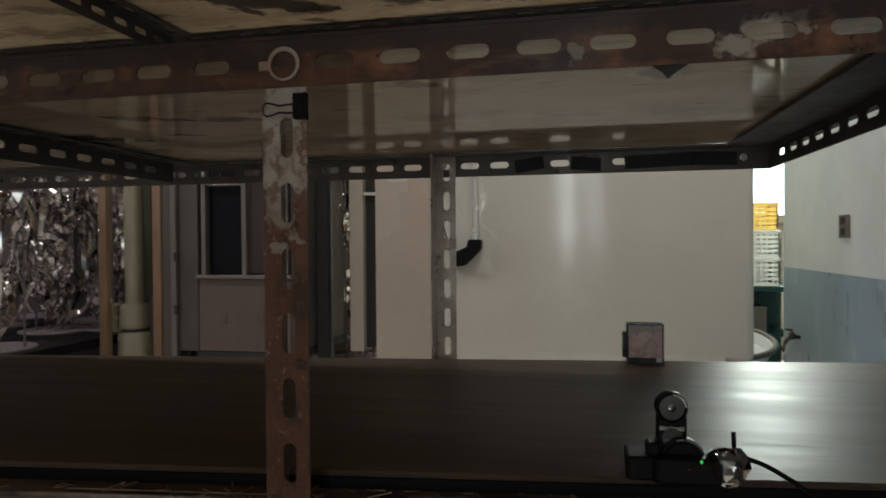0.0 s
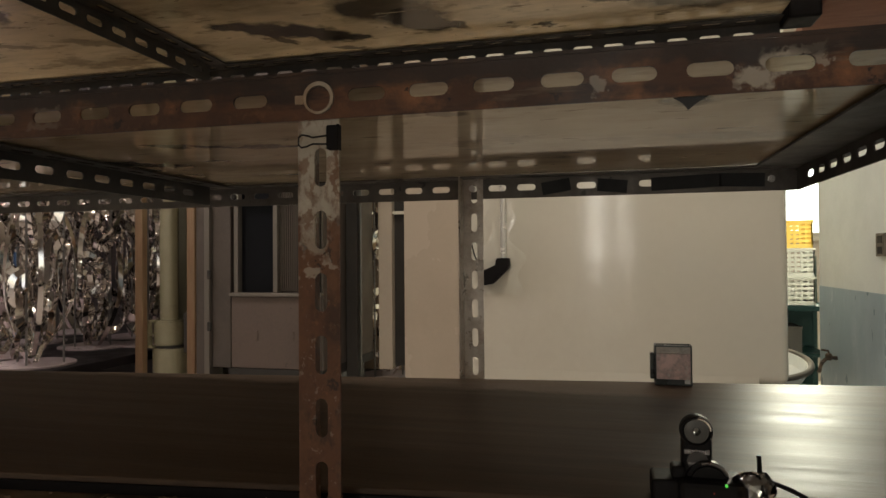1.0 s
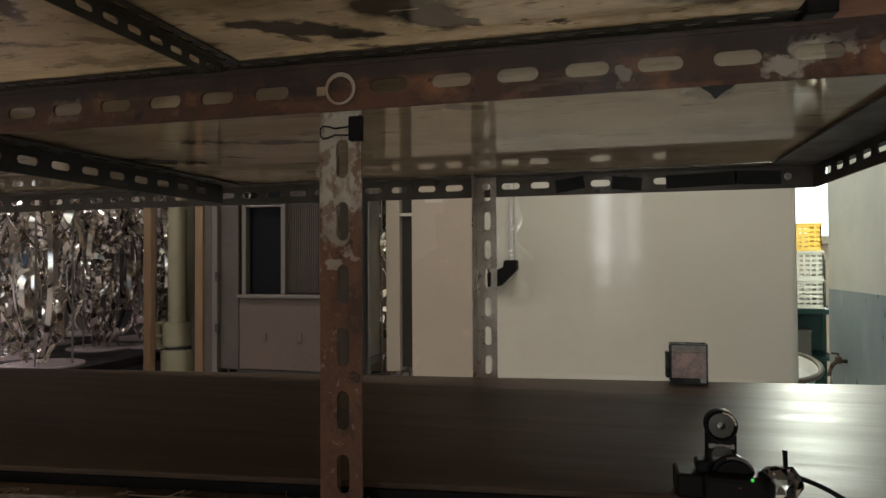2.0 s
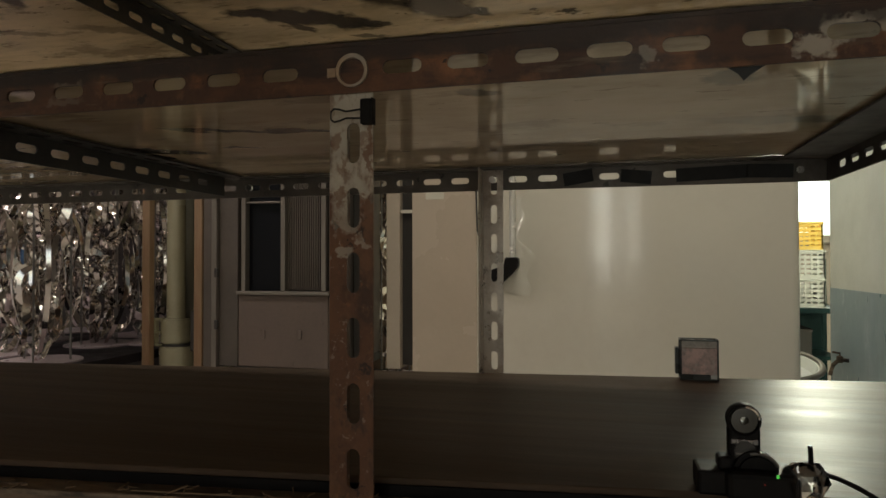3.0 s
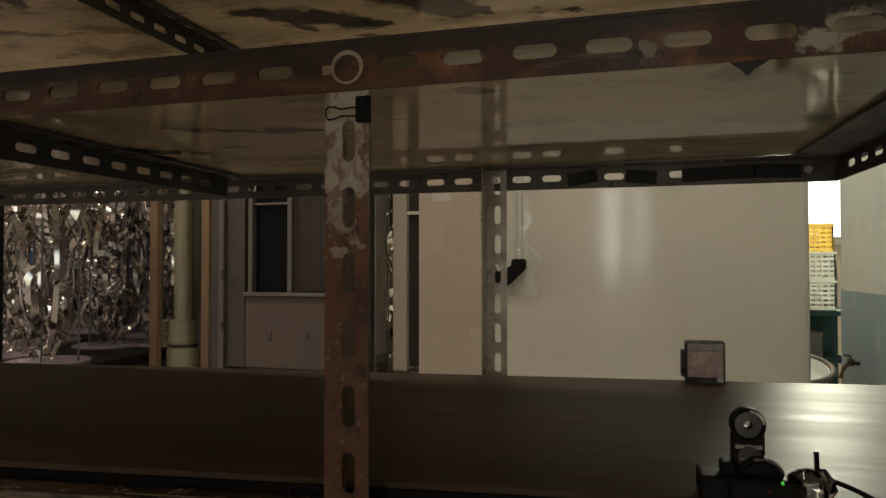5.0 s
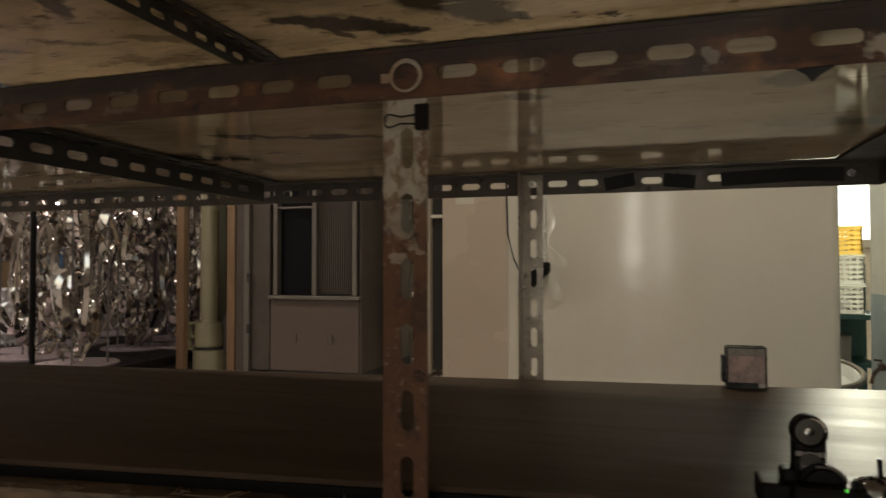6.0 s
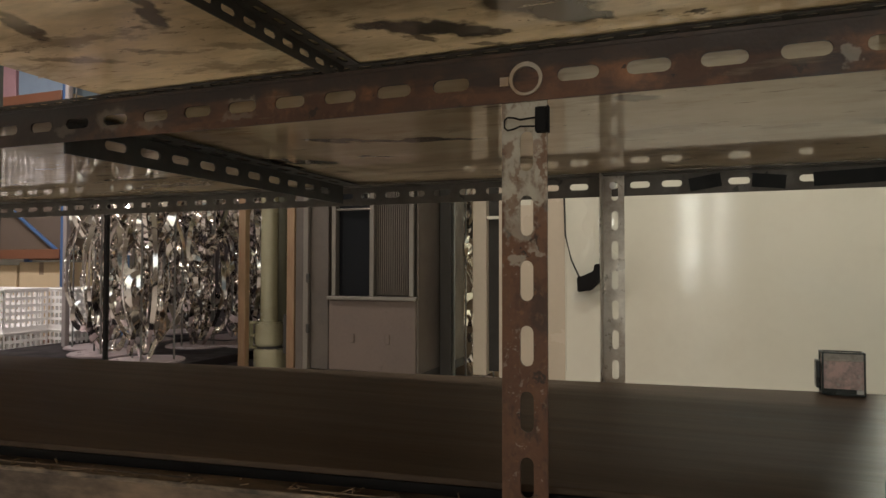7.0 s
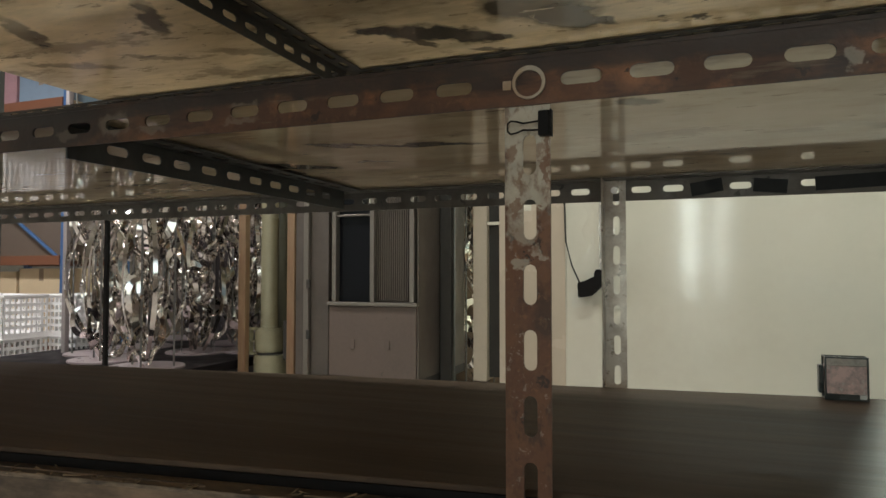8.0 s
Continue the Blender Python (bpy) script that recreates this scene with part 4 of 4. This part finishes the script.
# ---- partition with pipe, door and hatch ----
def partition():
    y = 3.75
    tim = thing("timber_post", (-2.98, y, 0), "upright raw pine batten beside the pipe", "post", "pine battens")
    part("batten", box(-3.012, -2.955, y - 0.05, y, 0, 3.0, 0.004), WOOD, tim)
    copy_thing(tim, pose(-2.605, y + 0.02, 0))
    wallp = structure("partition_wall", box(-3.02, -2.56, y + 0.26, y + 0.32, 0, CEILING), material("dim_green_board", (0.10, 0.095, 0.06), 0.5, 0, 0.2, 4, 50, 0.1), "dim olive board behind the pipe", "wall")
    pipe = thing("drain_pipe", (-2.878, y + 0.12, 0), "pale green plastic drain pipe with a wide socket", "pipe")
    part("pipe_shaft", cylinder((-2.878, y + 0.12, 0.9), 0.060, 2.9, 40), PVC, pipe, smooth=True)
    part("socket", cylinder((-2.878, y + 0.12, 0.738), 0.098, 0.170, 40, bevel=0.012), PVC, pipe, "wider socket", smooth=True)
    part("lower_pipe", cylinder((-2.858, y + 0.12, 0.0), 0.122, 0.722, 40, bevel=0.006), PVC, pipe, smooth=True)
    part("seal_ring", cylinder((-2.868, y + 0.12, 0.7215), 0.090, 0.018, 40), DARK_GAP, pipe, "dark rubber seal")
    bracket = bmesh.new()
    for zz in (0.735, 0.82, 0.905):
        box(-2.965, -2.93, y + 0.01, y + 0.05, zz - 0.008, zz + 0.008, bm=bracket)
    box(-2.965, -2.957, y + 0.01, y + 0.05, 0.735, 0.905, bm=bracket)
    part("bracket", bracket, PVC, pipe, "pale plastic bracket")
    thin = thing("conduit_pipe", (-2.685, y + 0.2, 0), "thin olive conduit behind the drain pipe", "pipe")
    part("conduit", cylinder((-2.685, y + 0.2, 0.0), 0.024, 3.0, 16), PVC, thin, smooth=True)
    for cx, radius in ((-2.940, 0.010), (-2.775, 0.013), (-2.738, 0.016)):
        more = thing("conduit_pipe", (cx, y + 0.2, 0), "thin olive conduit beside the drain pipe", "pipe", "thin conduits")
        part("conduit", cylinder((cx, y + 0.2, 0.0), radius, 3.0, 16), PVC, more, smooth=True)
        part("clamp", cylinder((cx, y + 0.2, 1.34), radius + 0.004, 0.02, 16), DARK_GAP, more)
    blk = thing("valve_box", (-2.66, y + 0.06, 0), "dark box beside the pipe", "box")
    part("housing", box(-2.705, -2.645, y + 0.03, y + 0.12, 0.70, 0.965, 0.006), DARK_GAP, blk)
    part("bracket", box(-2.70, -2.65, y + 0.06, y + 0.10, 0.0, 0.70), DARK_GAP, blk)
    # door beside it
    door = tagged(new("door_1"), "closed dim grey door with two lever catches", "door", kind="structure")
    ORIGIN[door.name] = Vector((0, 0, 0))
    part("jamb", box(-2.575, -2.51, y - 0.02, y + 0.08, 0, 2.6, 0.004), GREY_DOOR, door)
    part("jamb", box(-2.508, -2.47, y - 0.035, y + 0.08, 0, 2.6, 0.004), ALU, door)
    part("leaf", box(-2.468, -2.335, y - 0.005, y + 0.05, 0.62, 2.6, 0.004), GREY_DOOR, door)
    for zz in (1.215, 0.885):
        part("catch", box(-2.478, -2.452, y - 0.05, y - 0.034, zz - 0.03, zz + 0.03, 0.006), DARK_STEEL, door, "dark lever catch")
    # cabin with a hatch
    cab = thing("cabin", (-2.1, y + 0.5, 0), "cream panelled cabin with a dark sliding hatch", "cabin")
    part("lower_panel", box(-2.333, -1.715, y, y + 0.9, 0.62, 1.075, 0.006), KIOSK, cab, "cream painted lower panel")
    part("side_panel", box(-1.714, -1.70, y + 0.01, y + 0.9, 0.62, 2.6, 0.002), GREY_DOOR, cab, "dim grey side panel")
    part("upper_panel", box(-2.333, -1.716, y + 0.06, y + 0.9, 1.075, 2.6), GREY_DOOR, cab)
    part("sill", box(-2.335, -1.70, y - 0.025, y + 0.02, 1.076, 1.10, 0.004), ALU, cab)
    for xx in (-2.305, -2.03, -1.755):
        part("window_frame", box(xx, xx + 0.030, y - 0.015, y + 0.04, 1.101, 2.4, 0.003), ALU, cab)
    part("window_frame", box(-2.274, -2.031, y - 0.006, y + 0.03, 1.655, 1.667, 0.002), ALU, cab, "thin rail")
    part("dark_pane", box(-2.275, -2.03, y + 0.035, y + 0.045, 1.101, 2.4), DARK_GLASS, cab, "dark glass")
    for k in range(16):
        xx = -1.997 + k * 0.0150
        part("slat", box(xx, xx + 0.009, y + 0.02, y + 0.035, 1.11, 2.38, 0.0015), GREY_DOOR, cab)
    # a dark box in place of the shadow under the cabin
    part("shadow_strip", box(-2.34, -1.70, y - 0.01, y + 0.9, 0.56, 0.619), DARK_GAP, cab, "dark strip standing in for the shadow under the panels")
    part("plinth", box(-2.30, -1.75, y + 0.05, y + 0.85, 0.0, 0.56), DARK_GAP, cab)
    for xx in (-2.17, -1.92):
        part("panel_catch", box(xx, xx + 0.028, y - 0.008, y, 0.80, 0.86, 0.003), KIOSK, cab)


partition()


# ---- crates ----
def pierced(length, height, thick, across, up, bar=0.026):
    """A plate with rows of rectangular openings."""
    bm = bmesh.new()
    us = [v for k in range(across + 1) for v in ((length - bar) * k / across, (length - bar) * k / across + bar)]
    vs = [v for k in range(up + 1) for v in ((height - 1.5 * bar) * k / up, (height - 1.5 * bar) * k / up + 1.5 * bar)]
    grid = [[[bm.verts.new((u, y, v)) for v in vs] for u in us] for y in (0, thick)]

    def solid(i, j):
        return 0 <= i < len(us) - 1 and 0 <= j < len(vs) - 1 and (i % 2 == 0 or j % 2 == 0)

    for i in range(len(us) - 1):
        for j in range(len(vs) - 1):
            if not solid(i, j):
                continue
            a, b = grid
            bm.faces.new((a[i][j], a[i + 1][j], a[i + 1][j + 1], a[i][j + 1]))
            bm.faces.new((b[i][j], b[i][j + 1], b[i + 1][j + 1], b[i + 1][j]))
            for (p, q), (di, dj) in ((((i, j), (i + 1, j)), (0, -1)), (((i, j + 1), (i + 1, j + 1)), (0, 1)), (((i, j), (i, j + 1)), (-1, 0)), (((i + 1, j), (i + 1, j + 1)), (1, 0))):
                if not solid(i + di, j + dj):
                    bm.faces.new((a[p[0]][p[1]], a[q[0]][q[1]], b[q[0]][q[1]], b[p[0]][p[1]]))
    loose = [v for v in bm.verts if not v.link_faces]
    bmesh.ops.delete(bm, geom=loose, context="VERTS")
    return bm


def crate(at, size, mat, label, yaw=0, group="stacked crates"):
    """An open plastic crate with cut-out sides."""
    ob = thing("plastic_crate", at, label, "crate", group)
    ox, oy, oz = at
    w, d, h = size
    t = 0.012
    part("bottom", box(ox - w / 2, ox + w / 2, oy - d / 2, oy + d / 2, oz, oz + t), mat, ob)
    part("rim", tube([(ox - w / 2, oy - d / 2, oz + h), (ox + w / 2, oy - d / 2, oz + h), (ox + w / 2, oy + d / 2, oz + h), (ox - w / 2, oy + d / 2, oz + h)], 0.012, 6, closed=True), mat, ob)
    for face in range(4):
        length, other = (w, d) if face % 2 == 0 else (d, w)
        bm = pierced(length, h - t, t, max(int(length / 0.045), 5), 5, 0.014)
        m = Matrix.Translation((ox, oy, oz + t)) @ Matrix.Rotation(face * math.pi / 2, 4, "Z") @ Matrix.Translation((-length / 2, -other / 2 + 0.001 * (face % 2), 0))
        bmesh.ops.transform(bm, matrix=m, verts=bm.verts)
        part("side", bm, mat, ob)
    return ob


grey_post = thing("grey_column", (-4.53, 3.62, 0), "slim mauve-grey upright beside the crates", "column")
part("column_shaft", box(-4.535, -4.495, 3.60, 3.64, 0, CEILING, 0.006), material("mauve_grey_paint", (0.22, 0.19, 0.185), 0.45, 0, 0.15, 5, 60), grey_post)
pallet = thing("crate_stand", (-4.8, 3.75, 0), "dark low stand under the crates", "stand")
part("deck", box(-5.9, -4.62, 3.35, 4.3, 0.40, 0.47, 0.006), DARK_STEEL, pallet)
for px in (-5.85, -4.70):
    for py in (3.4, 4.2):
        part("leg", box(px, px + 0.05, py, py + 0.05, 0, 0.40), DARK_STEEL, pallet)
for k in range(2):
    crate((-5.15, 3.6, 0.47 + 0.325 * k), (0.50, 0.36, 0.315), CRATE_WHITE, "white plastic crate with slotted sides, stacked")
    crate((-4.78, 3.98, 0.47 + 0.325 * k), (0.34, 0.36, 0.315), CRATE_WHITE, "white plastic crate with slotted sides, stacked")
    crate((-5.68, 3.6, 0.47 + 0.325 * k), (0.50, 0.36, 0.315), CRATE_WHITE, "white plastic crate with slotted sides, stacked")


def storage_rack():
    ob = thing("storage_rack", (-6.20, 4.75, 0), "blue steel storage rack with orange-brown beams", "rack")
    for px in (-7.00, -5.60):
        for py in (4.45, 5.15):
            part("upright", box(px, px + 0.06, py, py + 0.06, 0, 3.6, 0.004), BLUE_STEEL, ob)
    for zz in (0.55, 1.36, 2.1, 2.85):
        for py in (4.44, 5.17):
            part("beam", box(-6.94, -5.60, py, py + 0.04, zz, zz + 0.09, 0.004), ORANGE, ob, "orange-brown beam")
        part("shelf", box(-6.94, -5.60, 4.49, 5.16, zz + 0.06, zz + 0.085), CARDBOARD, ob)
    part("brace", tube([(-6.45, 4.47, 1.95), (-5.60, 4.47, 1.40)], 0.018, 8), BLUE_STEEL, ob, "slanting blue brace")
    for k, (x0, x1, z0, z1) in enumerate(((-6.90, -6.30, 0.64, 1.30), (-6.26, -5.66, 0.64, 1.33), (-6.85, -5.70, 1.45, 1.98))):
        cb = thing("cardboard_carton", ((x0 + x1) / 2, 4.8, z0), "plain brown cardboard carton on the storage rack", "carton", "cartons on the rack")
        part("carton_body", box(x0, x1, 4.55, 5.1, z0, z1, 0.006), CARDBOARD if z0 < 1 else BROWN_CARD, cb)
        part("packing_tape", box((x0 + x1) / 2 - 0.03, (x0 + x1) / 2 + 0.03, 4.5485, 4.5497, z1 - 0.12, z1 - 0.002), BEIGE_WALL, cb, "strip of packing tape")


storage_rack()
for x0, x1, z1, mat, label in ((-6.85, -6.36, 3.32, material("faded_pink_card", (0.30, 0.17, 0.19), 0.7), "faded pink cardboard carton high on the storage rack"), (-6.32, -5.72, 3.24, material("pale_blue_card", (0.16, 0.20, 0.26), 0.7), "pale blue cardboard carton high on the storage rack")):
    carton = thing("cardboard_carton", ((x0 + x1) / 2, 4.8, 2.935), label, "carton", "cartons on the rack")
    part("carton_body", box(x0, x1, 4.55, 5.1, 2.935, z1, 0.006), mat, carton)
    part("packing_tape", box((x0 + x1) / 2 - 0.03, (x0 + x1) / 2 + 0.03, 4.5485, 4.5497, z1 - 0.12, z1 - 0.002), BEIGE_WALL, carton, "strip of packing tape")
structure("panel_wall", box(-2.3, -0.6, 5.30, 5.36, 0, CEILING), BEIGE_WALL, "plain beige wall behind a steel sculpture", "wall")
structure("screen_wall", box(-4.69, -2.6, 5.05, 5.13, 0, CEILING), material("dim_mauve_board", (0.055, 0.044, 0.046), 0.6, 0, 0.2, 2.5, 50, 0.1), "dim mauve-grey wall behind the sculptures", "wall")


# ---- by the window ----
def window_corner():
    tbl = thing("teal_trolley", (1.42, 6.1, 0), "teal steel trolley under the stacked crates", "trolley")
    part("deck", box(1.05, 1.80, 5.85, 6.45, 0.86, 0.90, 0.004), TEAL, tbl)
    for px in (1.06, 1.76):
        for py in (5.86, 6.40):
            part("leg", box(px, px + 0.04, py, py + 0.04, 0.06, 1.30 if px > 1.5 else 0.86, 0.003), TEAL, tbl)
            part("castor", cylinder((px + 0.005, py + 0.02, 0.03), 0.03, 0.03, 16, axis="x"), BLACK, tbl)
    part("lower_deck", box(1.10, 1.758, 5.91, 6.39, 0.48, 0.51, 0.004), TEAL, tbl)
    for k in range(2):
        crate((1.40, 6.12, 0.90 + 0.235 * k), (0.52, 0.36, 0.225), CRATE_BACKLIT, "white plastic crate on the teal trolley", group="crates by the window")
    crate((1.42, 6.12, 1.37), (0.46, 0.34, 0.22), CRATE_YELLOW, "yellow plastic crate on top of white crates", group="crates by the window")
    part("side_panel", box(1.42, 1.757, 6.392, 6.399, 0.10, 0.855, 0.002), TEAL, tbl, "dark teal back sheet")
    bx = thing("grey_carton", (1.35, 6.15, 0.51), "small dark grey carton on the lower deck", "carton")
    part("carton_body", box(1.2, 1.56, 5.95, 6.3, 0.51, 0.72, 0.006), DARK_GAP, bx)
    part("lid_flap", box(1.195, 1.565, 5.945, 6.305, 0.705, 0.725, 0.003), DARK_GAP, bx)
    basin = thing("enamel_basin", (1.06, 4.72, 0), "tilted round white enamel basin on a dark stand", "basin")
    bm = bmesh.new()
    prof = [(0.02, 0.52), (0.20, 0.53), (0.29, 0.58), (0.31, 0.65), (0.33, 0.655), (0.33, 0.64), (0.30, 0.57), (0.2, 0.51), (0.02, 0.50)]
    rings = [[bm.verts.new((1.06 + r * math.cos(a), 4.72 + r * math.sin(a), z)) for a in np.linspace(0, 2 * math.pi, 40, endpoint=False)] for r, z in prof]
    for i in range(len(rings)):
        r, s = rings[i], rings[(i + 1) % len(rings)]
        for k in range(40):
            bm.faces.new((r[k], r[(k + 1) % 40], s[(k + 1) % 40], s[k]))
    tilt = Matrix.Translation((0.945, 4.72, 0.615)) @ Matrix.Rotation(radians(11), 4, "X") @ Matrix.Translation((-1.06, -4.72, -0.65))
    bmesh.ops.transform(bm, matrix=tilt, verts=bm.verts)
    part("bowl", bm, ENAMEL, basin, "white enamel bowl", smooth=True)
    rim = tube([(1.06 + 0.335 * math.cos(a), 4.72 + 0.335 * math.sin(a), 0.65) for a in np.linspace(0, 2 * math.pi, 48, endpoint=False)], 0.020, 8, closed=True)
    bmesh.ops.transform(rim, matrix=tilt, verts=rim.verts)
    part("rim", rim, ALU, basin, "dull grey metal rim", smooth=True)
    part("stand", cylinder((0.955, 4.74, 0.0), 0.16, 0.450, 24, top=0.1), DARK_STEEL, basin)
    tap = thing("wall_tap", (1.49, 4.9, 0.6), "small worn brass tap on the blue wall", "tap")
    part("spout", tube([(1.50, 4.90, 0.62), (1.44, 4.90, 0.625), (1.405, 4.90, 0.59), (1.385, 4.90, 0.52)], 0.014, 10), RUST_DARK, tap)
    part("valve", cylinder((1.445, 4.90, 0.605), 0.021, 0.045, 16, bevel=0.004), RUST_DARK, tap)
    part("lever", tube([(1.445, 4.90, 0.65), (1.445, 4.90, 0.668), (1.40, 4.89, 0.675)], 0.007, 8), RUST_DARK, tap)
    socket = thing("wall_socket", (1.495, 4.12, 1.36), "small grey double socket on the white wall", "socket")
    part("plate", box(1.482, 1.4995, 4.06, 4.18, 1.30, 1.43, 0.003), ALU, socket)
    for zz in (1.335, 1.395):
        part("outlet", box(1.479, 1.482, 4.09, 4.15, zz - 0.02, zz + 0.02, 0.001), DARK_STEEL, socket)


window_corner()
